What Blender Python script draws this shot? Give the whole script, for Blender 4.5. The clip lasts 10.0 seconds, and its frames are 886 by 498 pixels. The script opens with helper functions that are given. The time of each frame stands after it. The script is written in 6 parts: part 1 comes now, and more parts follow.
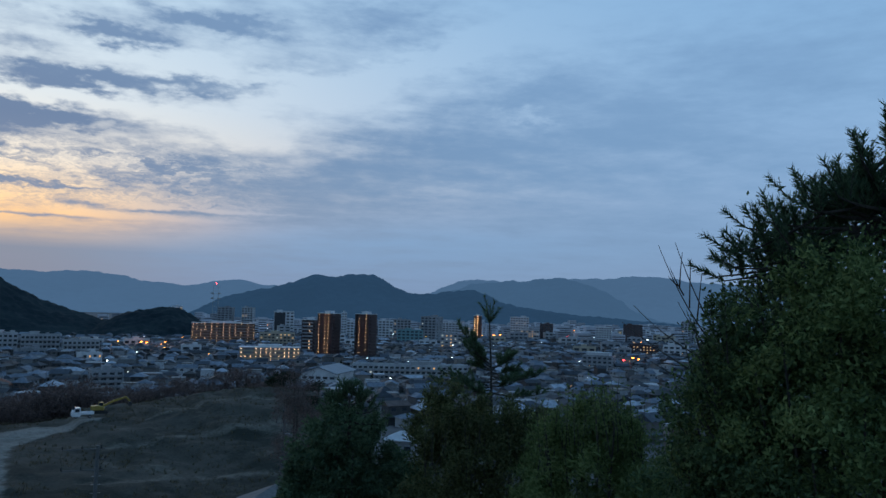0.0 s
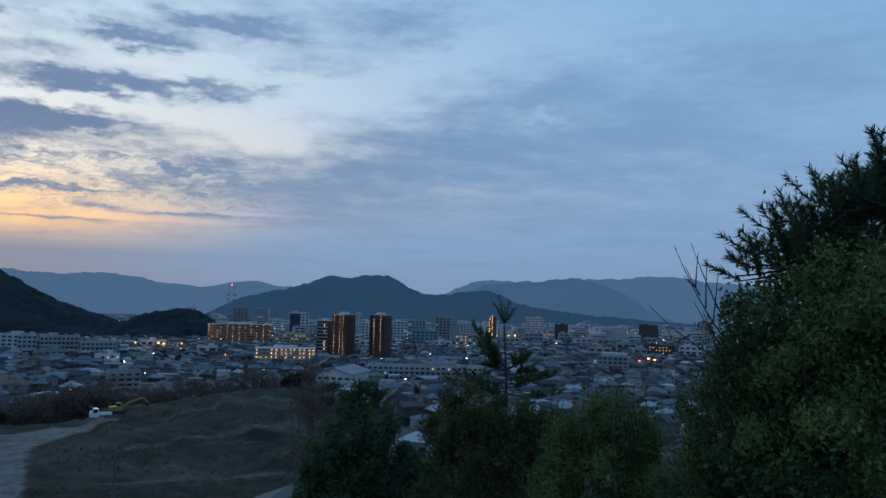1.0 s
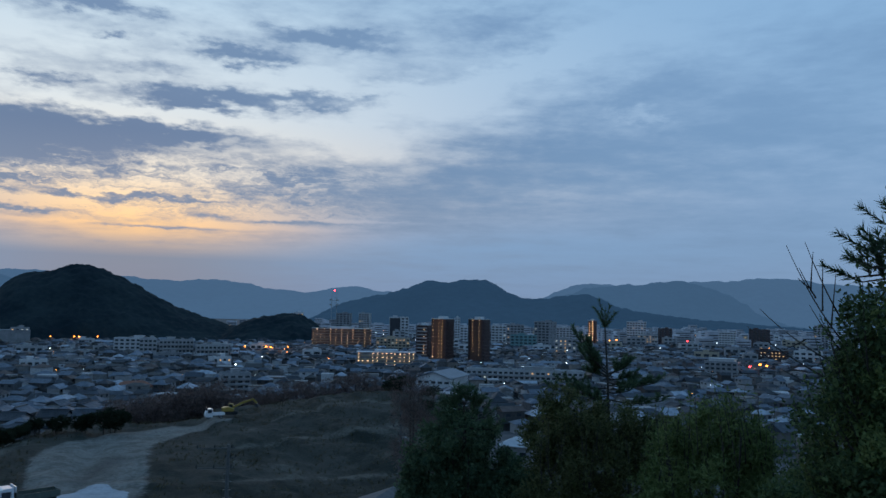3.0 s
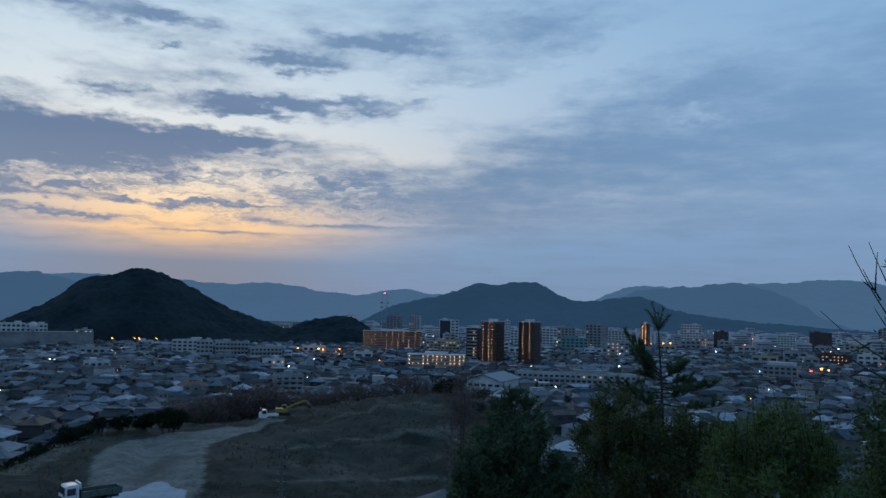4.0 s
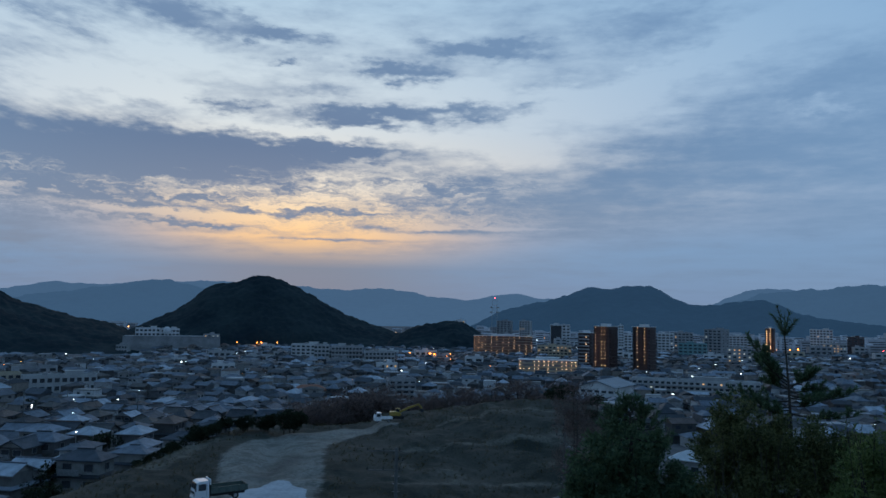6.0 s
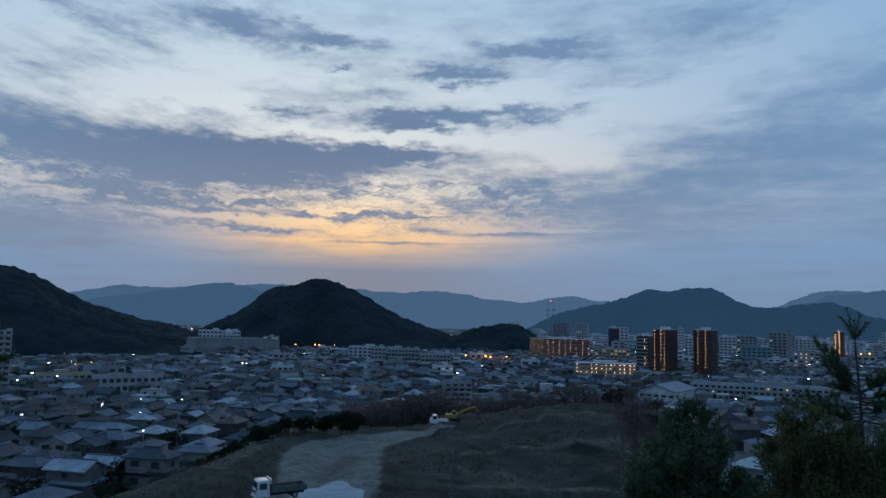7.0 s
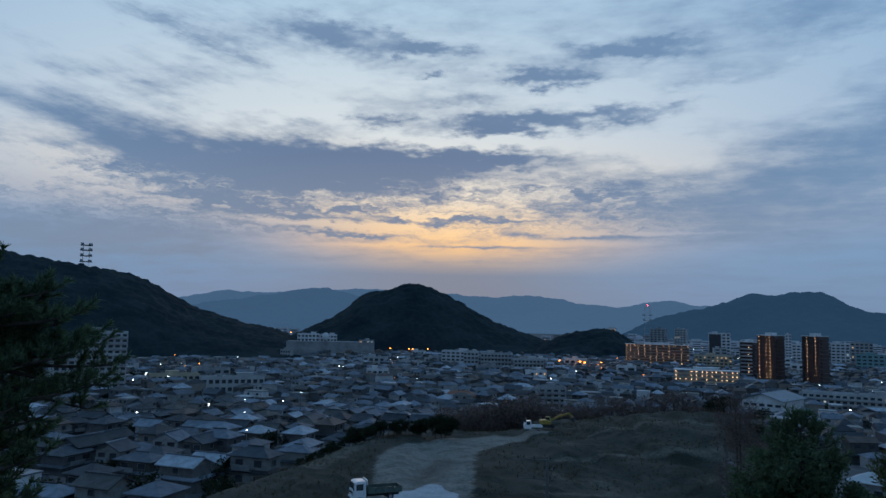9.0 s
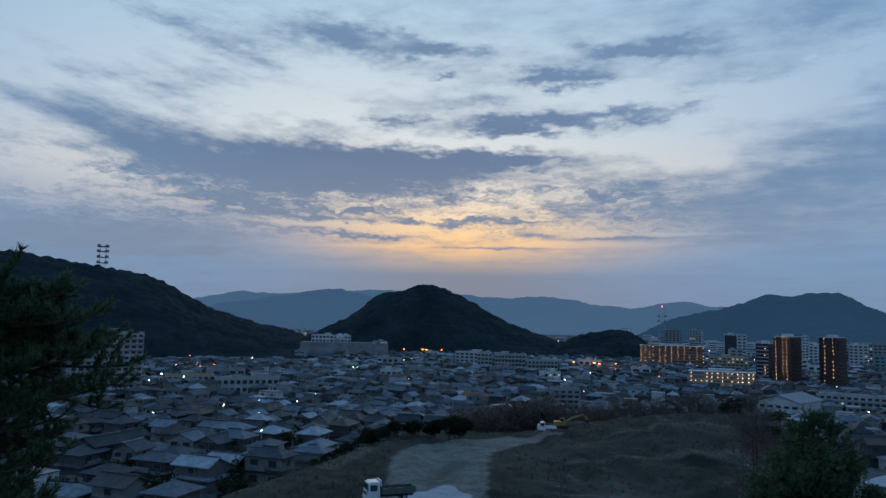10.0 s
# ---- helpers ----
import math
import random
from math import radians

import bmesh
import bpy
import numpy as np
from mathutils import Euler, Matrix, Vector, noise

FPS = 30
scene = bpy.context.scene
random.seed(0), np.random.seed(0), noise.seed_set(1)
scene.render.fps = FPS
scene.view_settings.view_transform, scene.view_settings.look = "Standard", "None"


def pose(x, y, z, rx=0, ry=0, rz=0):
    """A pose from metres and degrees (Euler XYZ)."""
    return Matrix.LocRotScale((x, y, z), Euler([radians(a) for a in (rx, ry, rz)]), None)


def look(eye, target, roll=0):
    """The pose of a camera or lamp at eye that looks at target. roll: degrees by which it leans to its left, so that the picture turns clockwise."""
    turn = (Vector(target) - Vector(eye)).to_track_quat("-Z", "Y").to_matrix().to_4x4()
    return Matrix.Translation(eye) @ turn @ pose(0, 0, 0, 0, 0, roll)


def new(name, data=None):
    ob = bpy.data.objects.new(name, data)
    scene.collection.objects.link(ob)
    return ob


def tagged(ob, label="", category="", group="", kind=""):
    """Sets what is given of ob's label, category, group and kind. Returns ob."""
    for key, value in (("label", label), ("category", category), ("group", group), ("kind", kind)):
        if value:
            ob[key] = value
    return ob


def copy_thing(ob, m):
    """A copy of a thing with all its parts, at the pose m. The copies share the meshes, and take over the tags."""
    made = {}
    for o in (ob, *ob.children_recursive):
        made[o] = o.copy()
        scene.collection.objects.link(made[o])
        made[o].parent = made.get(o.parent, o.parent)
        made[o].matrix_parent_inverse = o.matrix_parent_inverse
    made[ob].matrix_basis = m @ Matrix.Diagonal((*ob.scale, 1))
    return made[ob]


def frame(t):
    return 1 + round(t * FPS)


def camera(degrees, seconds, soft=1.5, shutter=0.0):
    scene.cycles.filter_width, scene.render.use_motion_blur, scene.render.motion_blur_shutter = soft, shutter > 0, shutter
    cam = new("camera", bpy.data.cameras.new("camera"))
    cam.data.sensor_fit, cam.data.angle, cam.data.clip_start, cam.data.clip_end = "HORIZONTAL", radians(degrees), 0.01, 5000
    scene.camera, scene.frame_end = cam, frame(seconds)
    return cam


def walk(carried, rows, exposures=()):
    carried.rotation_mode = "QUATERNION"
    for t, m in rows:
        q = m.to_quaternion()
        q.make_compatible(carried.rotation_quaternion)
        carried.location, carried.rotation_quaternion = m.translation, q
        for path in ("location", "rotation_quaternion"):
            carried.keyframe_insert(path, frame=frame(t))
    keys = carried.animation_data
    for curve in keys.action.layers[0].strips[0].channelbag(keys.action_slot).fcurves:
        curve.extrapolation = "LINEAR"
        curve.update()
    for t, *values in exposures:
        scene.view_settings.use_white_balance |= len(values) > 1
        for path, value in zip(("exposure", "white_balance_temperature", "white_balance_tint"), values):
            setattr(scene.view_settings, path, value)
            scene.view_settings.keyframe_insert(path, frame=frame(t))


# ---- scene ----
# A lookout on a hillside above a town at dusk. The plain is z = 0, the eye stands 46 m above it.
# Camera: it turns on the spot from right to left.
cam = camera(62.17, 10.0, soft=1.5)
EYE = 46.0
ROWS = [
    (0.0, 94.71, -1.48, -16.92), (0.5, 94.73, -1.45, -16.57), (1.0, 94.74, -1.35, -15.79), (1.5, 94.73, -1.30, -14.23),
    (2.0, 94.78, -1.15, -12.27), (2.5, 94.84, -1.13, -10.16), (4.0, 95.03, -1.16, -4.29), (4.5, 95.08, -1.11, -2.20),
    (5.0, 95.14, -1.14, -0.10), (5.5, 95.20, -1.09, 2.08), (7.0, 95.37, -1.08, 8.55), (7.5, 95.43, -1.15, 10.70),
    (8.0, 95.48, -1.14, 12.65), (8.5, 95.53, -1.18, 14.39), (9.0, 95.58, -1.26, 15.72), (9.5, 95.60, -1.32, 16.49),
    (10.0, 95.63, -1.29, 16.78),
]
walk(cam, [(t, pose(0, 0, EYE, rx, ry, rz)) for t, rx, ry, rz in ROWS], exposures=[(0.0, 0.25), (2.5, 0.2), (5.0, 0.1), (10.0, 0.07)])


# ---- small node helpers ----
def lin(r, g, b):
    """Linear colour from 0..255 display values."""
    return tuple(((v / 255) / 12.92 if v / 255 <= 0.04045 else ((v / 255 + 0.055) / 1.055) ** 2.4) for v in (r, g, b)) + (1.0,)


class Nodes:
    """Short-hand for building a node tree."""

    def __init__(self, tree):
        self.tree, self.nodes, self.links = tree, tree.nodes, tree.links
        self.nodes.clear()

    def put(self, socket, value):
        if value is None:
            return
        if isinstance(value, bpy.types.NodeSocket):
            self.links.new(value, socket)
        else:
            socket.default_value = value

    def add(self, kind, **inputs):
        node = self.nodes.new("ShaderNode" + kind)
        for key, value in inputs.items():
            self.put(node.inputs[key.replace("_", " ")], value)
        return node

    def m(self, op, a, b=None, c=None, clamp=False):
        node = self.nodes.new("ShaderNodeMath")
        node.operation, node.use_clamp = op, clamp
        for socket, value in zip(node.inputs, (a, b, c)):
            self.put(socket, value)
        return node.outputs[0]

    def vec(self, x=0.0, y=0.0, z=0.0):
        node = self.nodes.new("ShaderNodeCombineXYZ")
        for socket, value in zip(node.inputs, (x, y, z)):
            self.put(socket, value)
        return node.outputs[0]

    def noise(self, vector, scale=1.0, detail=4.0, rough=0.55, out="Fac"):
        node = self.nodes.new("ShaderNodeTexNoise")
        self.put(node.inputs["Vector"], vector)
        node.inputs["Scale"].default_value = scale
        node.inputs["Detail"].default_value = detail
        node.inputs["Roughness"].default_value = rough
        return node.outputs[out]

    def ramp(self, fac, stops, mode="LINEAR"):
        node = self.nodes.new("ShaderNodeValToRGB")
        self.put(node.inputs[0], fac)
        ramp = node.color_ramp
        ramp.interpolation = mode
        while len(ramp.elements) < len(stops):
            ramp.elements.new(0.5)
        for el, (at, col) in zip(ramp.elements, stops):
            el.position, el.color = at, col if len(col) == 4 else (*col, 1)
        return node.outputs[0]

    def mix(self, fac, a, b, mode="MIX"):
        node = self.nodes.new("ShaderNodeMix")
        node.data_type, node.blend_type = "RGBA", mode
        self.put(node.inputs[0], fac)
        self.put(node.inputs[6], a)
        self.put(node.inputs[7], b)
        return node.outputs[2]

    def span(self, value, lo, hi, smooth=True):
        node = self.nodes.new("ShaderNodeMapRange")
        node.interpolation_type = "SMOOTHSTEP" if smooth else "LINEAR"
        self.put(node.inputs["Value"], value)
        node.inputs["From Min"].default_value, node.inputs["From Max"].default_value = lo, hi
        return node.outputs[0]


# ---- evening sky: clear sky, sunset glow and drifting cloud banks ----
world = bpy.data.worlds.new("dusk_sky")
world.use_nodes = True
scene.world = world
w = Nodes(world.node_tree)
ray = w.add("TexCoord").outputs["Generated"]
sep = w.nodes.new("ShaderNodeSeparateXYZ")
w.put(sep.inputs[0], ray)
az = w.m("MULTIPLY", w.m("ARCTAN2", sep.outputs[0], sep.outputs[1]), 57.29578)
el = w.m("MULTIPLY", w.m("ARCSINE", sep.outputs[2]), 57.29578)
elp = w.m("MAXIMUM", el, 0.0)
# slow and fine warps, so that the banks get ragged edges
wc = w.noise(w.vec(w.m("MULTIPLY", az, 0.2), w.m("MULTIPLY", el, 0.55), 3.0), 1.0, 5.0, 0.6, "Color")
ws = w.nodes.new("ShaderNodeSeparateColor")
w.put(ws.inputs[0], wc)
wc2 = w.noise(w.vec(w.m("MULTIPLY", az, 0.62), w.m("MULTIPLY", el, 1.5), 13.0), 1.0, 6.0, 0.6, "Color")
ws2 = w.nodes.new("ShaderNodeSeparateColor")
w.put(ws2.inputs[0], wc2)
aw = w.m("ADD", az, w.m("ADD", w.m("MULTIPLY", w.m("SUBTRACT", ws.outputs[0], 0.5), 9.0), w.m("MULTIPLY", w.m("SUBTRACT", ws2.outputs[0], 0.5), 5.0)))
ew = w.m("ADD", el, w.m("ADD", w.m("MULTIPLY", w.m("SUBTRACT", ws.outputs[1], 0.5), 2.6), w.m("MULTIPLY", w.m("SUBTRACT", ws2.outputs[1], 0.5), 1.9)))


def bank(a, e, wide, tall, amount, tilt=0.0):
    """One cloud bank, centred at azimuth a and elevation e, in degrees; a negative amount is a gap."""
    u = w.m("DIVIDE", w.m("SUBTRACT", aw, a), wide)
    v = w.m("SUBTRACT", ew, e)
    if tilt:
        v = w.m("SUBTRACT", v, w.m("MULTIPLY", w.m("SUBTRACT", aw, a), tilt))
    v = w.m("DIVIDE", v, tall)
    r2 = w.m("ADD", w.m("MULTIPLY", u, u), w.m("MULTIPLY", v, v))
    return w.m("MULTIPLY", w.m("EXPONENT", w.m("MULTIPLY", r2, -1.0)), amount)


def heap(banks):
    total = bank(*banks[0])
    for b in banks[1:]:
        total = w.m("ADD", total, bank(*b))
    return total


# each bank: azimuth, elevation, half width, half height, density, tilt
HIGH_BANKS = [
    (-24.5, 11.5, 9.5, 2.0, 1.5, 0.02), (-12.5, 12.5, 6.0, 0.5, 0.95, 0.0), (-39.0, 11.6, 9.0, 2.9, 0.72, -0.2), (-10.6, 15.2, 5.0, 0.75, 1.15, 0.03),
    (-21.0, 15.4, 2.4, 0.55, 0.8, 0.0), (-2.0, 15.8, 6.0, 0.5, 0.75, 0.04), (-7.8, 18.7, 3.8, 0.55, 1.0, 0.0), (-1.8, 20.3, 5.2, 0.65, 1.0, 0.0),
    (-25.5, 21.6, 3.6, 1.0, 0.9, -0.1), (-18.0, 20.8, 3.4, 0.55, 0.9, -0.08), (-16.5, 18.8, 1.4, 0.35, 0.7, 0.0), (-36.0, 20.5, 7.0, 0.7, 0.45, -0.25), (-15.0, 16.9, 2.4, 0.6, 0.45, 0.0),
]
LOW_BANKS = [
    (-14.0, 7.7, 3.8, 0.32, 1.0, -0.03), (-24.5, 8.1, 6.0, 0.3, 0.8, -0.04), (-23.5, 6.7, 5.5, 0.22, 0.9, -0.05), (-42.0, 5.4, 11.0, 1.9, 0.75, 0.0), (-4.0, 10.0, 6.0, 1.6, 0.5, 0.0),
    (6.0, 8.4, 9.0, 2.6, 0.55, 0.0), (14.0, 11.5, 8.0, 3.0, 0.45, 0.0), (22.0, 12.6, 9.0, 2.6, 0.42, 0.1), (32.0, 9.5, 14.0, 4.5, 0.4, 0.0), (24.0, 16.8, 6.0, 1.5, 0.4, 0.2),
    (12.0, 21.8, 5.0, 1.4, 0.55, 0.0), (3.0, 17.6, 4.0, 0.6, 0.4, 0.1), (-33.0, 8.6, 4.0, 0.7, 0.6, 0.0), (38.0, 17.0, 12.0, 4.0, 0.5, 0.1), (-20.0, 9.9, 9.0, 0.35, 0.55, 0.0),
]
GAPS = [
    (0.5, 13.2, 4.5, 1.0, -0.5, 0.0), (-2.0, 17.3, 6.0, 0.8, -0.4, 0.0), (-29.0, 15.9, 6.5, 1.0, -0.75, -0.1), (-46.0, 10.6, 6.0, 1.4, -0.6, -0.2), (15.0, 19.0, 8.0, 0.9, -0.6, 0.3),
    (-15.0, 13.9, 9.0, 0.5, -0.65, 0.0), (7.0, 16.2, 5.0, 0.7, -0.4, 0.0), (-24.0, 18.6, 7.0, 1.0, -0.35, 0.0), (23.5, 14.9, 2.6, 0.5, -0.45, -0.2), (-44.0, 18.0, 7.0, 2.0, -0.45, 0.0),
]
# long thin streaks across the glow, dark and bright
TH = w.m("MULTIPLY", w.m("SUBTRACT", ws2.outputs[2], 0.5), 0.6)
thin = None
for a, e, wide, tall, amount, tilt in ((-13.0, 5.75, 4.5, 0.11, 0.7, 0.0), (-9.5, 6.75, 1.6, 0.16, 0.8, 0.0), (-4.0, 6.55, 4.5, 0.12, 0.7, 0.01), (-27.0, 7.75, 7.0, 0.18, 0.7, -0.03),
                                       (-24.5, 7.2, 6.0, 0.13, -1.1, -0.02), (1.0, 6.85, 6.0, 0.12, -0.5, 0.0), (-22.0, 5.75, 4.0, 0.12, -0.5, 0.02), (-4.0, 6.1, 5.0, 0.1, -0.4, 0.0)):
    u = w.m("DIVIDE", w.m("SUBTRACT", az, a), wide)
    v = w.m("DIVIDE", w.m("SUBTRACT", w.m("ADD", el, TH), w.m("ADD", e, w.m("MULTIPLY", w.m("SUBTRACT", az, a), tilt))), tall)
    g = w.m("MULTIPLY", w.m("EXPONENT", w.m("MULTIPLY", w.m("ADD", w.m("MULTIPLY", u, u), w.m("MULTIPLY", v, v)), -1.0)), amount)
    thin = g if thin is None else w.m("ADD", thin, g)
# a broken layer overhead, seen in perspective, so that it flattens towards the horizon
over = w.m("ADD", w.m("MAXIMUM", sep.outputs[2], 0.0), 0.07)
lx, ly = w.m("DIVIDE", sep.outputs[0], over), w.m("DIVIDE", sep.outputs[1], over)
layer = w.noise(w.vec(w.m("ADD", lx, w.m("MULTIPLY", ly, 0.25)), w.m("MULTIPLY", ly, 1.5), 8.0), 1.1, 9.0, 0.62)
fine = w.noise(w.vec(w.m("MULTIPLY", az, 0.3), w.m("MULTIPLY", el, 1.05), 21.0), 1.0, 8.0, 0.6)
grain = w.noise(w.vec(w.m("MULTIPLY", aw, 0.34), w.m("MULTIPLY", ew, 2.1), 40.0), 1.0, 6.0, 0.65)
low_band = w.m("MULTIPLY", w.m("SUBTRACT", w.span(el, 5.2, 7.6), w.span(el, 9.8, 12.5)), w.m("SUBTRACT", 1.0, w.span(az, -6.0, 8.0)))
# high veils that sweep down towards the sunset
veil = w.noise(w.vec(w.m("MULTIPLY", w.m("SUBTRACT", az, w.m("MULTIPLY", el, 0.5)), 0.05), w.m("MULTIPLY", w.m("ADD", el, w.m("MULTIPLY", az, 0.26)), 0.3), 31.0), 1.0, 9.0, 0.62)
veil = w.m("MULTIPLY", w.m("MULTIPLY", w.m("SUBTRACT", veil, 0.48), 2.6), w.m("MULTIPLY", w.m("SUBTRACT", 1.0, w.span(az, -34.0, -18.0)), w.span(el, 8.0, 13.0)))
dens = w.m("ADD", w.m("ADD", w.m("ADD", heap(HIGH_BANKS), heap(LOW_BANKS)), heap(GAPS)), w.m("ADD", veil, thin))
dens = w.m("ADD", dens, w.m("MULTIPLY", w.m("SUBTRACT", layer, 0.46), 1.5))
dens = w.m("ADD", dens, w.m("ADD", w.m("MULTIPLY", w.m("SUBTRACT", fine, 0.48), 0.95), w.m("MULTIPLY", w.m("SUBTRACT", grain, 0.5), w.m("MULTIPLY", low_band, 2.6))))
cover = w.span(dens, -0.2, 0.98)
# light behind the clouds: warm and bright above the set sun, blue elsewhere
e90 = w.m("DIVIDE", elp, 90.0)
sun_side = w.ramp(e90, [(0.0, lin(103, 127, 150)), (0.04, lin(115, 133, 154)), (0.052, lin(186, 168, 156)), (0.064, lin(253, 204, 146)),
                        (0.084, lin(250, 216, 172)), (0.108, lin(238, 226, 208)), (0.16, lin(214, 222, 226)), (0.26, lin(180, 206, 226)),
                        (0.45, lin(120, 164, 204)), (1.0, lin(66, 114, 172))])
far_side = w.ramp(e90, [(0.0, lin(115, 138, 170)), (0.05, lin(120, 151, 186)), (0.12, lin(128, 163, 201)), (0.2, lin(129, 168, 206)),
                        (0.45, lin(108, 154, 198)), (1.0, lin(66, 114, 172))])
u = w.m("DIVIDE", w.m("SUBTRACT", az, -15.0), 11.5)
v = w.m("DIVIDE", w.m("SUBTRACT", az, -21.0), 35.0)
near_glow = w.m("EXPONENT", w.m("MULTIPLY", w.m("MULTIPLY", u, u), -1.0))
wide_glow = w.m("EXPONENT", w.m("MULTIPLY", w.m("MULTIPLY", v, v), -1.0))
high = w.span(el, 5.0, 12.0)
glow = w.m("ADD", w.m("MULTIPLY", near_glow, w.m("SUBTRACT", 1.0, high)), w.m("MULTIPLY", wide_glow, high))
light = w.mix(glow, far_side, sun_side)
shade_near = w.ramp(e90, [(0.0, lin(104, 126, 152)), (0.06, lin(126, 139, 160)), (0.1, lin(117, 134, 159)), (0.14, lin(101, 123, 154)), (0.25, lin(114, 141, 174)), (1.0, lin(66, 114, 172))])
shade_far = w.ramp(e90, [(0.0, lin(110, 135, 166)), (0.1, lin(113, 148, 185)), (0.2, lin(116, 152, 190)), (1.0, lin(66, 114, 172))])
shade = w.mix(wide_glow, shade_far, shade_near)
clouds = w.mix(cover, light, shade)
# the eastern half of the sky, away from the sunset, is already darker
east = w.span(w.m("ABSOLUTE", w.m("ADD", az, 10.0)), 60.0, 130.0)
clouds = w.mix(w.m("MULTIPLY", east, 0.12), clouds, lin(20, 40, 74))
sky = w.nodes.new("ShaderNodeTexSky")
sky.sky_type, sky.sun_disc = "NISHITA", False
sky.sun_elevation, sky.sun_rotation = radians(1.0), radians(-16.0)
clear = w.mix(1.0, sky.outputs[0], (0.1, 0.1, 0.1, 1), "MULTIPLY")
back = w.add("Background", Color=w.mix(0.03, clouds, clear), Strength=1.0)
w.links.new(back.outputs[0], w.add("OutputWorld").inputs[0])

# the last warm light from behind the cloud, low over the hills
sun = new("sun", bpy.data.lights.new("sun", "SUN"))
sun.data.energy, sun.data.angle, sun.data.color = 0.12, radians(20), (1.0, 0.72, 0.5)
sun.matrix_world = look((0, 0, 0), (math.sin(radians(16)), -math.cos(radians(16)), -0.14))

# ---- materials ----
def material(name, dark, pale, scale=1.0, rough=0.8, metal=0.0, bump=0.0, bump_scale=None, vary=0.0, glow=None, glow_power=0.0, spec=0.5, island=False):
    """A mottled surface in two scales; vary: how far single objects differ in brightness."""
    mat = bpy.data.materials.new(name)
    mat.use_nodes = True
    n = Nodes(mat.node_tree)
    co = n.add("TexCoord").outputs["Object"]
    coarse, fine = n.noise(co, scale, 3.0), n.noise(co, scale * 9, 5.0)
    fac = n.m("ADD", n.m("MULTIPLY", coarse, 0.6), n.m("MULTIPLY", fine, 0.4))
    col = n.mix(n.span(fac, 0.32, 0.68), (*dark, 1), (*pale, 1))
    if vary:
        rnd = n.add("NewGeometry").outputs["Random Per Island"] if island else n.add("ObjectInfo").outputs["Random"]
        col = n.mix(1.0, col, n.ramp(rnd, [(0.0, (1 - vary,) * 3), (1.0, (1 + vary,) * 3)]), "MULTIPLY")
    b = n.add("BsdfPrincipled", Base_Color=col, Metallic=metal)
    n.put(b.inputs["Roughness"], n.m("ADD", rough - 0.08, n.m("MULTIPLY", fine, 0.16), clamp=True))
    b.inputs["Specular IOR Level"].default_value = spec
    if bump:
        bp = n.add("Bump", Strength=1.0, Distance=bump, Height=n.noise(co, bump_scale or scale * 6, 6.0))
        n.put(b.inputs["Normal"], bp.outputs[0])
    if glow:
        b.inputs["Emission Color"].default_value, b.inputs["Emission Strength"].default_value = (*glow, 1), glow_power
    n.links.new(b.outputs[0], n.add("OutputMaterial").inputs[0])
    return mat


def lamp_material(name, colour, power):
    mat = bpy.data.materials.new(name)
    mat.use_nodes = True
    n = Nodes(mat.node_tree)
    e = n.add("Emission", Color=(*colour, 1), Strength=power)
    n.links.new(e.outputs[0], n.add("OutputMaterial").inputs[0])
    return mat


def terrace_material():
    """Bare earth, track, mud, gravel and paler strips, told apart by a mask on the mesh, with ragged borders."""
    mat = bpy.data.materials.new("terrace_ground")
    mat.use_nodes = True
    n = Nodes(mat.node_tree)
    co = n.add("TexCoord").outputs["Object"]
    att = n.nodes.new("ShaderNodeAttribute")
    att.attribute_name = "surface"
    sp = n.nodes.new("ShaderNodeSeparateColor")
    n.put(sp.inputs[0], att.outputs["Color"])
    big, mid, fine = n.noise(co, 0.07, 4.0), n.noise(co, 0.35, 5.0, 0.65), n.noise(co, 2.5, 5.0, 0.6)
    rag = n.m("MULTIPLY", n.m("SUBTRACT", n.m("ADD", n.m("MULTIPLY", mid, 0.6), n.m("MULTIPLY", fine, 0.4)), 0.5), 0.9)

    def edge(v, lo=0.35, hi=0.65):
        return n.span(n.m("ADD", v, rag), lo, hi)

    tex = n.m("ADD", n.m("MULTIPLY", mid, 0.55), n.m("MULTIPLY", fine, 0.45))
    grass = n.mix(n.span(n.m("ADD", n.m("MULTIPLY", big, 0.5), n.m("MULTIPLY", tex, 0.5)), 0.4, 0.62), (0.022, 0.025, 0.018, 1), (0.07, 0.064, 0.05, 1))
    track = n.mix(n.span(tex, 0.36, 0.64), (0.105, 0.1, 0.084, 1), (0.235, 0.222, 0.19, 1))
    mud = n.mix(n.span(tex, 0.36, 0.64), (0.05, 0.048, 0.042, 1), (0.11, 0.104, 0.092, 1))
    gravel = n.mix(n.span(tex, 0.36, 0.64), (0.32, 0.335, 0.345, 1), (0.46, 0.475, 0.485, 1))
    pale_strip = n.mix(n.span(tex, 0.36, 0.64), (0.07, 0.064, 0.05, 1), (0.16, 0.145, 0.112, 1))
    col = n.mix(n.m("MULTIPLY", edge(att.outputs["Alpha"], 0.3, 0.8), 0.8), grass, pale_strip)
    col = n.mix(edge(sp.outputs[0], 0.3, 0.7), col, track)
    col = n.mix(n.m("MULTIPLY", edge(sp.outputs[1], 0.25, 0.9), 0.8), col, mud)
    col = n.mix(edge(sp.outputs[2], 0.42, 0.58), col, gravel)
    b = n.add("BsdfPrincipled", Base_Color=col, Roughness=0.95)
    b.inputs["Specular IOR Level"].default_value = 0.2
    n.put(b.inputs["Normal"], n.add("Bump", Strength=0.8, Distance=0.3, Height=n.m("ADD", mid, n.m("MULTIPLY", fine, 0.4))).outputs[0])
    n.links.new(b.outputs[0], n.add("OutputMaterial").inputs[0])
    return mat


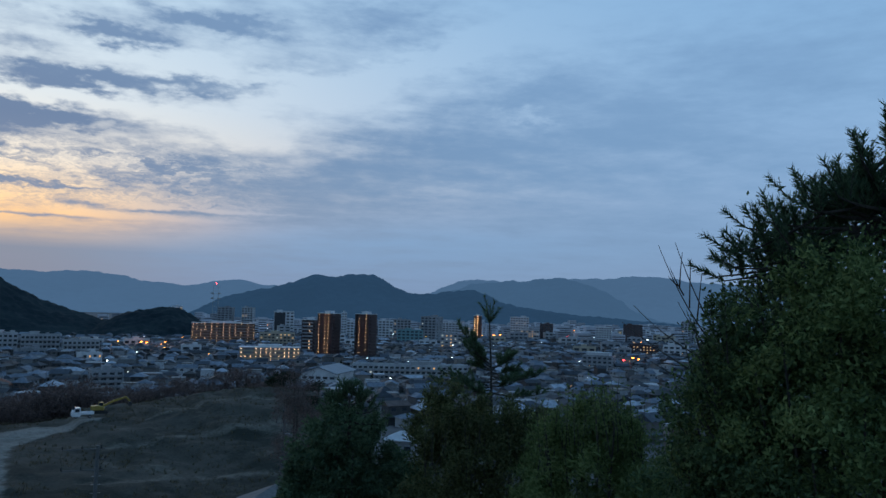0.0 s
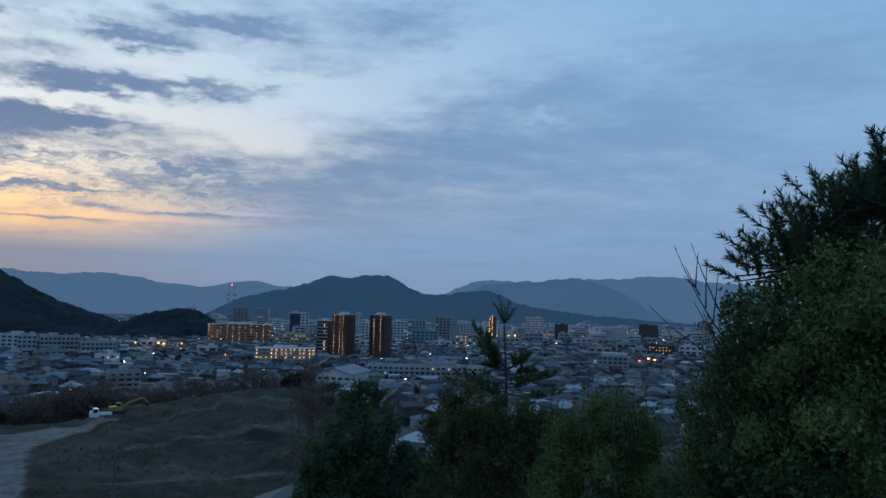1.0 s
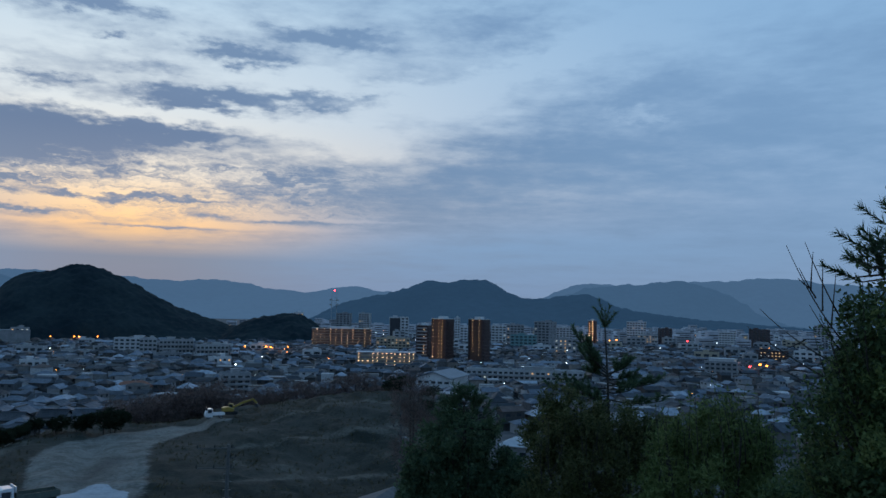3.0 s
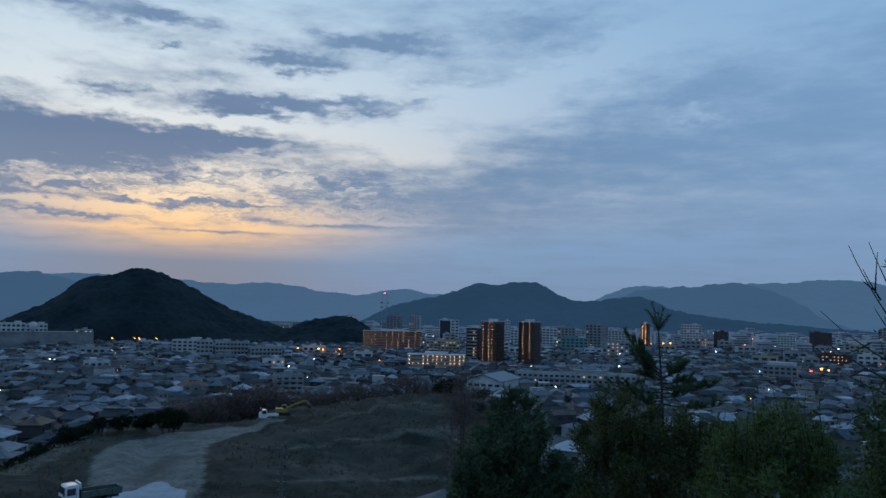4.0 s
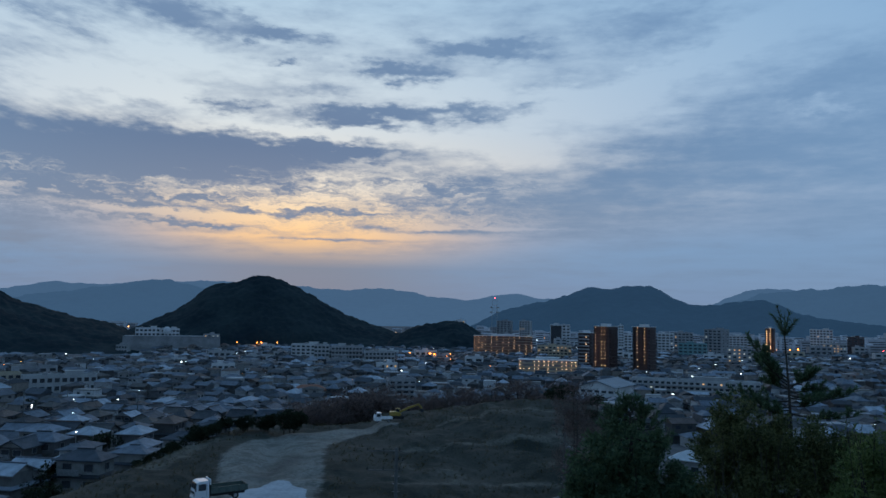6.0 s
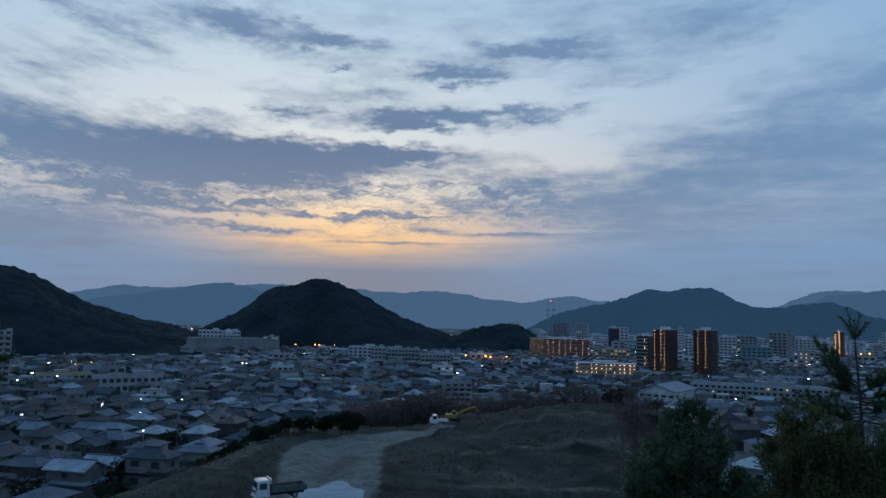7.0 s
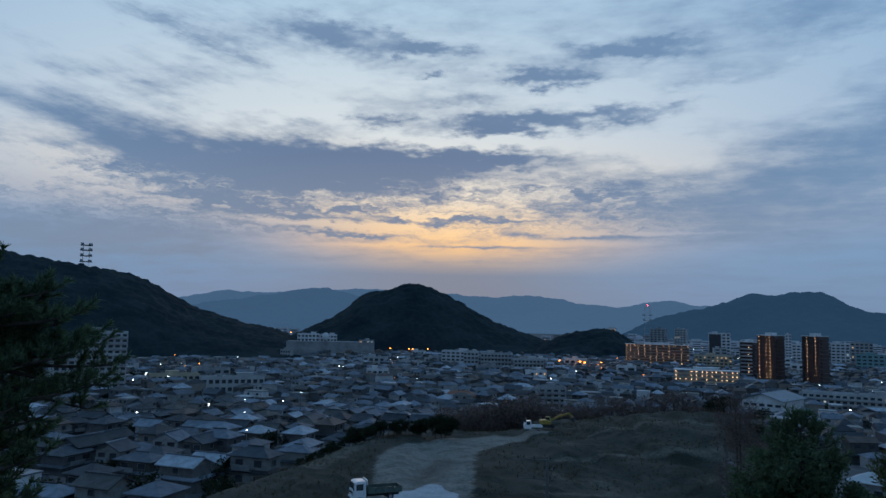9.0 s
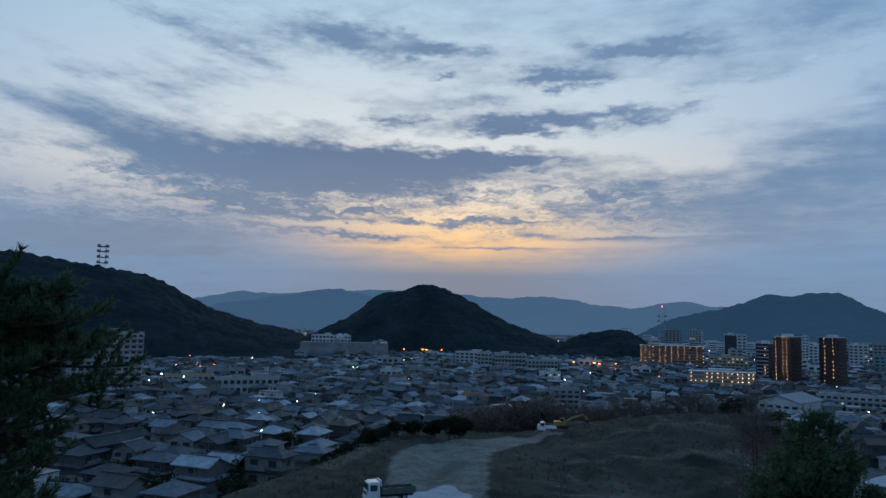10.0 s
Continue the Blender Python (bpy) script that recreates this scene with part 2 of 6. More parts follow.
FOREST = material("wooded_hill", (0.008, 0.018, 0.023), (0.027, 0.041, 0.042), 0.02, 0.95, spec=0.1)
# Aerial haze put into the ranges' bluish base colours and even blue emission.
HAZED_RANGE_MID = material("mountain_mid_haze_glow", (0.016, 0.034, 0.05), (0.03, 0.052, 0.07), 0.004, 1.0, glow=(0.027, 0.065, 0.12), glow_power=0.55, spec=0.0)
HAZED_RANGE_HALF = material("mountain_half_haze_glow", (0.022, 0.043, 0.064), (0.036, 0.06, 0.082), 0.0035, 1.0, glow=(0.049, 0.102, 0.176), glow_power=0.76, spec=0.0)
HAZED_RANGE_FAR = material("mountain_far_haze_glow", (0.03, 0.056, 0.08), (0.046, 0.074, 0.098), 0.003, 1.0, glow=(0.059, 0.114, 0.192), glow_power=0.82, spec=0.0)
TOWN_SOIL = material("town_ground", (0.045, 0.05, 0.054), (0.12, 0.123, 0.122), 0.05, 0.9)
EARTH = terrace_material()


# ---- building blocks ----
def mesh(name, bm, mat):
    me = bpy.data.meshes.new(name)
    bm.to_mesh(me)
    bm.free()
    for m in (mat if isinstance(mat, (list, tuple)) else [mat]):
        me.materials.append(m)
    return me


def part(name, bm, mat, parent=None, label=""):
    """Links a bmesh (or a ready mesh) as one object, under a thing or a part."""
    ob = new(name, bm if isinstance(bm, bpy.types.Mesh) else mesh(name, bm, mat))
    ob.parent = parent
    if label:
        ob["label"] = label
    return ob


def grid_mesh(name, xs, ys, zs, mat, smooth=True, wrap=False):
    """A sheet from arrays of shape (rows, columns)."""
    rows, cols = xs.shape
    co = np.stack([xs, ys, zs], -1).reshape(-1, 3)
    i = np.arange(rows * cols).reshape(rows, cols)
    if wrap:
        i = np.concatenate([i, i[:, :1]], 1)
    quads = np.stack([i[:-1, :-1], i[:-1, 1:], i[1:, 1:], i[1:, :-1]], -1).reshape(-1, 4)
    me = bpy.data.meshes.new(name)
    me.from_pydata(co.tolist(), [], quads.tolist())
    for m in (mat if isinstance(mat, (list, tuple)) else [mat]):
        me.materials.append(m)
    me.polygons.foreach_set("use_smooth", [smooth] * len(me.polygons))
    me.update()
    return me


def polar(a, r):
    """Plan position at a bearing (degrees, right of y) and distance from the lookout."""
    return r * math.sin(radians(a)), r * math.cos(radians(a))


def sstep(x, lo, hi):
    q = np.clip((np.asarray(x, float) - lo) / (hi - lo), 0, 1)
    return q * q * (3 - 2 * q)


def rough_at(x, y, scale, octaves=4):
    """Fractal noise over arrays of plan positions, about -1..1."""
    x, y = np.asarray(x, float), np.asarray(y, float)
    out = np.array([noise.fractal((p / scale, q / scale, 0.3), 0.9, 2.0, octaves) for p, q in zip(x.ravel(), y.ravel())])
    return out.reshape(x.shape)


def box(bm, x0, x1, y0, y1, z0, z1, mat=0):
    vs = [bm.verts.new(p) for p in ((x0, y0, z0), (x1, y0, z0), (x1, y1, z0), (x0, y1, z0), (x0, y0, z1), (x1, y0, z1), (x1, y1, z1), (x0, y1, z1))]
    for f in ((3, 2, 1, 0), (4, 5, 6, 7), (0, 1, 5, 4), (1, 2, 6, 5), (2, 3, 7, 6), (3, 0, 4, 7)):
        bm.faces.new([vs[k] for k in f]).material_index = mat


def boxes(*specs):
    bm = bmesh.new()
    for s in specs:
        box(bm, *s)
    return bm


# ---- ground: lookout hill, terrace with the mound, and the plain, as one sheet ----
def mound(x, y):
    """Height of the earth mound with its cut benches, and how far up each step a place lies."""
    dome = np.exp(-((x - 9) / np.where(x < 9, 26.0, 30.0)) ** 2 - ((y - 152) / np.where(y < 152, 36.0, 16.0)) ** 2)
    m = 5.0 * dome
    step = 1.3
    q = m / step + 0.16 * np.sin(x * 0.23) + 0.1 * np.sin(x * 0.71 + y * 0.2)
    f = q - np.floor(q)
    return step * (np.floor(q) + sstep(f, 0.66, 1.0)) * 0.88 + m * 0.12, np.where(m > 0.4, f, 1.0)


def ground_z(x, y):
    x, y = np.asarray(x, float), np.asarray(y, float)
    r = np.hypot(x, y)
    # hill that the lookout stands on
    fall = np.where(y > 0, np.hypot(x * np.where(x > 0, 0.55, 0.8), y), np.abs(x) * 0.3)
    hill = 44.4 - 0.37 * np.maximum(fall - 1.0, 0)
    hill = np.maximum(hill, 0)
    # terrace
    bench = 26.2 - 0.02 * np.maximum(y - 70, 0)
    bench -= 1.6 * sstep(x, -22, 0) * (1 - sstep(y, 95, 150))
    m, _ = mound(x, y)
    bench = bench + m
    keep = sstep(x, -72, -46) * (1 - sstep(y - 22 * sstep(x, -32, -14), 140, 190)) * (1 - 0.8 * sstep(x, 18, 44))
    keep = keep * (1 - sstep(-y, 5, 30))
    foot = 11.0 * (1 - sstep(r, 165, 390)) * (1 - sstep(-y, 0, 40))
    z = np.maximum(np.maximum(hill * (1 - sstep(r, 70, 240)), bench * keep), foot)
    return z


def ground_at(x, y):
    return float(ground_z(np.array([x]), np.array([y]))[0])


def near_line(x, y, pts, widths, soft):
    """1 inside a strip of varying width along a bent line, falling to 0 over its soft border."""
    best = np.zeros_like(x)
    for (ax, ay), (bx, by), wa, wb in zip(pts, pts[1:], widths, widths[1:]):
        t = np.clip(((x - ax) * (bx - ax) + (y - ay) * (by - ay)) / ((bx - ax) ** 2 + (by - ay) ** 2), 0, 1)
        d = np.hypot(x - ax - t * (bx - ax), y - ay - t * (by - ay))
        best = np.maximum(best, np.clip(0.5 + ((wa + (wb - wa) * t) / 2 - d) / soft, 0, 1))
    return best


TRACK = ([(-23, 56), (-24.2, 72), (-26.4, 86), (-29.7, 98), (-32.6, 108), (-33.8, 117), (-31.5, 125), (-27, 131.5), (-21, 137)], [9, 10.5, 12, 13.5, 14.5, 14, 12, 9, 6])
GRAVEL = ([(-24.3, 62), (-24.2, 76), (-25.0, 84), (-26.0, 89)], [9.5, 9.5, 7, 2])
angles = np.radians(np.concatenate([np.arange(-60, -38, 0.5), np.arange(-38, 16, 0.25), np.arange(16, 60, 0.5), np.arange(60, 300, 6.0)]))
radii = np.concatenate([[0.001], np.geomspace(2, 58, 24), np.arange(60, 190, 0.9), np.arange(190, 240, 2.0), np.geomspace(242, 4900, 44)])
gx, gy = np.outer(radii, np.sin(angles)) + 0.37, np.outer(radii, np.cos(angles)) - 0.41
gz = ground_z(gx, gy)
near = (np.hypot(gx, gy) > 50) & (np.hypot(gx, gy) < 230) & (gz > 3) & (gy > 0)
gz[near] += 0.35 * rough_at(gx[near], gy[near], 5.0)
bumpy = near & (gz > 15) & (near_line(gx, gy, *TRACK, 6.0) < 0.4)
gz[bumpy] += 0.22 * rough_at(gx[bumpy], gy[bumpy], 1.7, 3)
surface = np.zeros((*gx.shape, 4))
surface[..., 0] = near_line(gx, gy, *TRACK, 3.0)
surface[..., 1] = np.maximum.reduce([0.9 * near_line(gx, gy, [(-29, 92), (-29, 106)], [4, 5], 6.0), 0.7 * near_line(gx, gy, [(-21, 84), (-24, 100), (-27, 110)], [0.6, 0.6, 0.6], 1.6), 0.7 * near_line(gx, gy, [(-24, 86), (-27, 102), (-30, 112)], [0.6, 0.6, 0.6], 1.6)])
surface[..., 2] = near_line(gx, gy, *GRAVEL, 1.2)
# paler strips along the bench treads and along a few bent lines
tread = mound(gx, gy)[1]
surface[..., 3] = np.maximum.reduce([0.62 * (1 - sstep(np.abs(tread - 0.16), 0.08, 0.34)) * sstep(rough_at(gx, gy, 14.0), -0.5, 0.5)] + [near_line(gx, gy, p, q, 3.0) for p, q in (
    ([(-16, 114), (-6, 120), (4, 122), (13, 120), (20, 113)], [0.5, 2, 3, 2, 0.5]), ([(-12, 134), (-2, 140), (8, 142), (18, 140)], [0.5, 2, 2, 0.5]),
    ([(-14, 94), (-4, 99), (7, 100), (16, 96)], [0.5, 2.5, 2, 0.5]), ([(10, 128), (13, 120), (15, 112)], [3, 6, 3]), ([(-45, 95), (-47, 120)], [4, 4]))])
flat_xyz = np.stack([gx, gy, gz], -1).reshape(-1, 3)
gi_ = np.arange(gx.size).reshape(gx.shape)
gi_ = np.concatenate([gi_, gi_[:, :1]], 1)
quads = np.stack([gi_[:-1, :-1], gi_[:-1, 1:], gi_[1:, 1:], gi_[1:, :-1]], -1).reshape(-1, 4)
on_track = (surface[..., 0].reshape(-1)[quads].mean(1) > 0.5)


def ground_sheet(name, faces):
    used, back = np.unique(faces, return_inverse=True)
    me = bpy.data.meshes.new(name)
    me.from_pydata(flat_xyz[used].tolist(), [], back.reshape(-1, 4).tolist())
    me.materials.append(TOWN_SOIL), me.materials.append(EARTH)
    me.polygons.foreach_set("material_index", (flat_xyz[:, 2][faces].max(1) > 12.0).astype(np.int32))
    me.polygons.foreach_set("use_smooth", [True] * len(faces))
    att = me.attributes.new("surface", "FLOAT_COLOR", "POINT")
    att.data.foreach_set("color", surface.reshape(-1, 4)[used].astype(np.float32).ravel())
    me.update()
    return new(name, me)


ground = tagged(ground_sheet("ground", quads[~on_track]), "dark town plain rising to a bare earth terrace and hillside", "ground", kind="structure")
road = tagged(ground_sheet("road", quads[on_track]), "wide pale dirt track curving over the terrace", "dirt road", kind="structure")


# ---- hills and mountain ranges: each a ridge of overlapping bell-shaped summits ----
def ridge(name, label, dist, depth, start, step, wide, heights, mat, crown=0.0, crown_size=8.0, relief=0.06, da=0.2, rows=40):
    a = np.arange(start - 3.5, start + step * (len(heights) - 1) + 3.5, da)
    prof = sum(h * np.exp(-((a - start - step * k) / wide) ** 2) for k, h in enumerate(heights))
    s = np.linspace(-1, 1, rows)
    A, S = np.meshgrid(a, s)
    r = dist + S * depth
    x, y = r * np.sin(np.radians(A)), r * np.cos(np.radians(A))
    shape = (1 - np.abs(S)) * (1 + 0.35 * np.abs(S))
    z = prof[None, :] * shape
    z = z * (1 + relief * 4 * np.abs(S) * rough_at(x, y, depth * 0.45)) + relief * 0.3 * prof[None, :] * rough_at(x, y, depth * 0.16)
    if crown:
        z = z + crown * sstep(z, 1, 8) * rough_at(x, y, crown_size, 3)
    z[0], z[-1] = -3, -3
    ob = new(name, grid_mesh(name, x, y, z - 0.5, mat))
    return tagged(ob, label, "mountain" if dist > 1500 else "hill", kind="structure")


# the far ranges glow faintly blue in place of haze
ridge("backdrop_range_north", "hazy blue far mountain range", 3900, 700, -20, 2, 1.8, [150, 124, 124, 112, 111, 116, 121, 99, 91, 85, 108, 104, 98, 69, 49], HAZED_RANGE_FAR, 9, 60, relief=0.1)
ridge("backdrop_range_west", "hazy blue wooded mountain behind the cone hill", 3000, 500, -38, 2, 1.8, [39, 42, 63, 68, 82, 93, 109, 102, 84, 66, 43, 32], HAZED_RANGE_HALF, 7, 45, relief=0.1)
ridge("backdrop_range_far_west", "pale hazy farthest mountain range", 4300, 400, -46, 2, 1.8, [111, 83, 93, 90, 85, 86, 106, 126, 114, 122, 141, 130, 143, 136, 137, 110, 125], HAZED_RANGE_FAR, 7, 60, relief=0.1)
ridge("backdrop_range_east", "hazy blue far mountain range", 3700, 700, 12, 2.2, 2.0, [3, 47, 92, 127, 122, 122, 128, 139, 128, 148, 141, 123, 126, 108, 126, 90, 154], HAZED_RANGE_FAR, 9, 60, relief=0.1)
ridge("backdrop_range_mid", "haze-blue wooded ridge before the far range", 3250, 450, 14, 2.2, 2.0, [26, 62, 95, 112, 110, 122, 124, 84, 42, 16, 6], HAZED_RANGE_HALF, 7, 45, relief=0.1, da=0.15)
ridge("backdrop_mountain", "dark haze-blue flat-topped wooded mountain behind the town", 2600, 520, -4, 1.8, 1.6, [3, 0, 38, 58, 63, 75, 104, 95, 108, 103, 55, 65, 70, 82, 48, 38, 32, 25, 22, 18, 14, 10, 7, 5], HAZED_RANGE_MID, 6, 30, relief=0.1, da=0.12)
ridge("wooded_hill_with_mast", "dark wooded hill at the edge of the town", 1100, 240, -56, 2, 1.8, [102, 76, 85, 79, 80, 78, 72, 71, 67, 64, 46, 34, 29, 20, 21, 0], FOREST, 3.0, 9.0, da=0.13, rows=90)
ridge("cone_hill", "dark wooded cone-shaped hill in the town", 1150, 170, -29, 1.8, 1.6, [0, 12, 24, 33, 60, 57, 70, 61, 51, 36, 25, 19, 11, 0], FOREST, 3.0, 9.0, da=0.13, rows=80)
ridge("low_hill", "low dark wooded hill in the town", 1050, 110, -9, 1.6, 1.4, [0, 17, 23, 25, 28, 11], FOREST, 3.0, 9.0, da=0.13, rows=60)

# ---- town materials ----
def roof_material(name, island=False):
    """Tiled and sheet roofs: each roof takes its own tint; courses of tiles as fine relief."""
    mat = bpy.data.materials.new(name)
    mat.use_nodes = True
    n = Nodes(mat.node_tree)
    co = n.add("TexCoord").outputs["Object"]
    rnd = n.add("NewGeometry").outputs["Random Per Island"] if island else n.add("ObjectInfo").outputs["Random"]
    tint = n.ramp(rnd, [(0.0, (0.058, 0.07, 0.086)), (0.14, (0.135, 0.162, 0.195)), (0.28, (0.026, 0.031, 0.038)), (0.42, (0.22, 0.255, 0.3)), (0.5, (0.075, 0.07, 0.066)),
                        (0.6, (0.15, 0.178, 0.215)), (0.7, (0.04, 0.046, 0.055)), (0.82, (0.4, 0.44, 0.49)), (0.89, (0.13, 0.088, 0.072)), (0.94, (0.1, 0.117, 0.14))], "CONSTANT")
    stain = n.noise(co, 0.5, 5.0, 0.65)
    col = n.mix(n.span(stain, 0.3, 0.75), tint, n.mix(1.0, tint, (0.55, 0.55, 0.53, 1), "MULTIPLY"))
    b = n.add("BsdfPrincipled", Base_Color=col, Roughness=n.m("ADD", 0.5, n.m("MULTIPLY", stain, 0.3)))
    b.inputs["Specular IOR Level"].default_value = 0.4
    if not island:
        wv = n.nodes.new("ShaderNodeTexWave")
        wv.bands_direction = "Z"
        n.put(wv.inputs["Vector"], co)
        wv.inputs["Scale"].default_value, wv.inputs["Distortion"].default_value = 2.4, 0.6
        n.put(b.inputs["Normal"], n.add("Bump", Strength=0.6, Distance=0.06, Height=wv.outputs["Fac"]).outputs[0])
    n.links.new(b.outputs[0], n.add("OutputMaterial").inputs[0])
    return mat


def wall_material(name, island=False):
    mat = bpy.data.materials.new(name)
    mat.use_nodes = True
    n = Nodes(mat.node_tree)
    co = n.add("TexCoord").outputs["Object"]
    rnd = n.add("NewGeometry").outputs["Random Per Island"] if island else n.add("ObjectInfo").outputs["Random"]
    tint = n.ramp(rnd, [(0.0, (0.24, 0.24, 0.235)), (0.18, (0.08, 0.074, 0.07)), (0.3, (0.36, 0.365, 0.37)), (0.46, (0.15, 0.147, 0.145)), (0.58, (0.5, 0.51, 0.52)), (0.72, (0.11, 0.114, 0.122)), (0.84, (0.24, 0.215, 0.19)), (0.93, (0.065, 0.065, 0.066))], "CONSTANT")
    stain = n.noise(co, 0.8, 5.0, 0.6)
    b = n.add("BsdfPrincipled", Base_Color=n.mix(n.span(stain, 0.35, 0.8), tint, n.mix(1.0, tint, (0.6, 0.58, 0.55, 1), "MULTIPLY")), Roughness=0.85)
    n.links.new(b.outputs[0], n.add("OutputMaterial").inputs[0])
    return mat


ROOF, WALL = roof_material("tiled_roof"), wall_material("house_wall")
ROOF_FAR, WALL_FAR = roof_material("far_roof", True), wall_material("far_wall", True)
PALE = material("pale_concrete", (0.28, 0.285, 0.285), (0.42, 0.425, 0.42), 0.15, 0.85, vary=0.12)
GREY = material("grey_concrete", (0.2, 0.205, 0.21), (0.34, 0.345, 0.35), 0.15, 0.85, vary=0.12)
WHITE = material("white_render", (0.44, 0.445, 0.445), (0.6, 0.6, 0.595), 0.2, 0.75, vary=0.08)
BROWN = material("brown_tile", (0.048, 0.028, 0.026), (0.08, 0.047, 0.043), 0.3, 0.6)
CREAM = material("cream_tile", (0.34, 0.29, 0.21), (0.44, 0.385, 0.29), 0.2, 0.75)
REDDISH = material("reddish_tile", (0.1, 0.065, 0.052), (0.17, 0.11, 0.085), 0.2, 0.75)
ROSE = material("rose_beige_rail", (0.2, 0.155, 0.13), (0.28, 0.22, 0.19), 0.2, 0.75)
DARK = material("dark_cladding", (0.02, 0.022, 0.027), (0.04, 0.042, 0.05), 0.2, 0.5)
TEAL = material("teal_sheet", (0.1, 0.22, 0.23), (0.16, 0.32, 0.32), 0.2, 0.5)
BLUE_SHEET = material("blue_grey_sheet_roof", (0.08, 0.115, 0.145), (0.13, 0.175, 0.21), 0.2, 0.45)
GLASS = material("dark_window_glass", (0.03, 0.034, 0.04), (0.06, 0.066, 0.076), 0.3, 0.2)
STEEL = material("galvanised_steel", (0.2, 0.21, 0.22), (0.34, 0.35, 0.36), 2.0, 0.5, 0.6)
LAMP_WARM = lamp_material("warm_lamp", (1.0, 0.58, 0.3), 3.6)
LAMP_WHITE = lamp_material("white_lamp", (0.86, 0.95, 1.0), 6.0)
LAMP_ORANGE = lamp_material("orange_lamp", (1.0, 0.27, 0.04), 9.0)
LAMP_RED = lamp_material("red_lamp", (1.0, 0.05, 0.06), 12.0)
PANE_WARM = lamp_material("lit_window_warm", (1.0, 0.62, 0.3), 0.55)
PANE_COOL = lamp_material("lit_window_cool", (0.8, 0.92, 0.9), 0.4)


def thing(name, label, category, x, y, z, turn=0.0, group=""):
    ob = tagged(new(name), label, category, group)
    ob.matrix_basis = pose(x, y, z, 0, 0, turn)
    ob.empty_display_size = 0.3
    return ob


PANES = {}


def pane(wd, ht, mat):
    """A window: frame and recessed pane in one shared mesh."""
    key = (round(wd, 1), round(ht, 1), mat.name)
    if key not in PANES:
        wd, ht = key[:2]
        bm = boxes((-wd / 2, wd / 2, -0.05, 0.05, -ht / 2, ht / 2, 0))
        f = 0.07
        for s in ((-wd / 2 - f, -wd / 2, -0.12, 0.05, -ht / 2 - f, ht / 2 + f), (wd / 2, wd / 2 + f, -0.12, 0.05, -ht / 2 - f, ht / 2 + f),
                  (-wd / 2, wd / 2, -0.12, 0.05, ht / 2, ht / 2 + f), (-wd / 2, wd / 2, -0.14, 0.05, -ht / 2 - f, -ht / 2)):
            box(bm, *s, 1)
        PANES[key] = mesh("window", bm, [mat, STEEL])
    return PANES[key]


def put_part(name, me, parent, m):
    ob = new(name, me)
    ob.parent, ob.matrix_basis = parent, m
    return ob


def roof_edge(bm, w, d, h, t=0.25, up=0.9):
    """Parapet round a flat roof."""
    for s in ((-w / 2, w / 2, -d / 2, -d / 2 + t), (-w / 2, w / 2, d / 2 - t, d / 2), (-w / 2, -w / 2 + t, -d / 2 + t, d / 2 - t), (w / 2 - t, w / 2, -d / 2 + t, d / 2 - t)):
        box(bm, *s, h, h + up)


rnd = random.Random(4)


def block(name, label, a, dist, w, h, wall, d=12.0, floors=0, bays=0, turn=0.0, lit=0.06, cool=False, base=0.0, side=True, band=False, group=""):
    """A flat-roofed building of several storeys, front towards the lookout."""
    floors = floors or max(2, round(h / 3.2))
    bays = bays or max(2, round(w / 4.5))
    x, y = polar(a, dist)
    root = thing(name, label, "building", x, y, base, -a + turn, group)
    bm = boxes((-w / 2, w / 2, -d / 2, d / 2, -0.5, h))
    roof_edge(bm, w, d, h)
    part("wall", bm, wall, root)
    k = rnd.uniform(-0.25, 0.25) * w
    part("roof_hut", boxes((k - w * 0.12, k + w * 0.12, -d * 0.2, d * 0.25, h, h + 2.6), (k - w * 0.14, k + w * 0.14, -d * 0.22, d * 0.27, h + 2.6, h + 2.8)), wall, root)
    part("water_tank", boxes((-k - 1.2, -k + 1.2, -1, 1, h + 0.5, h + 2.0), (-k - 1, -k - 0.8, -0.8, 0.8, h, h + 0.5), (-k + 0.8, -k + 1, -0.8, 0.8, h, h + 0.5)), STEEL, root)
    fh, bw = h / floors, w / bays
    for i in range(floors):
        z = fh * (i + 0.55)
        if band:
            part("balcony", boxes((-w / 2 + 0.3, w / 2 - 0.3, -d / 2 - 1.2, -d / 2, fh * i - 0.1, fh * i + 0.1), (-w / 2 + 0.3, w / 2 - 0.3, -d / 2 - 1.25, -d / 2 - 1.1, fh * i + 0.1, fh * i + 1.1)), wall, root)
        for j in range(bays):
            on = rnd.random() < lit
            mat = (PANE_COOL if (cool or rnd.random() < 0.3) else PANE_WARM) if on else GLASS
            put_part("window", pane(bw * (0.34 if on else 0.62), fh * (0.34 if on else 0.48), mat), root, pose(-w / 2 + bw * (j + 0.5), -d / 2 - 0.02, z))
        if side:
            s = 1 if turn <= 0 else -1
            for j in (-0.25, 0.25):
                put_part("window", pane(1.6, fh * 0.42, GLASS), root, pose(s * (w / 2 + 0.02), j * d, z, 0, 0, 90 * s))
    return root


LAMP_BOX = {m.name: mesh("lamp", boxes((-0.32, 0.32, -0.12, 0.12, -0.26, 0.26)), m) for m in (LAMP_WARM, LAMP_WHITE, LAMP_ORANGE, LAMP_RED)}


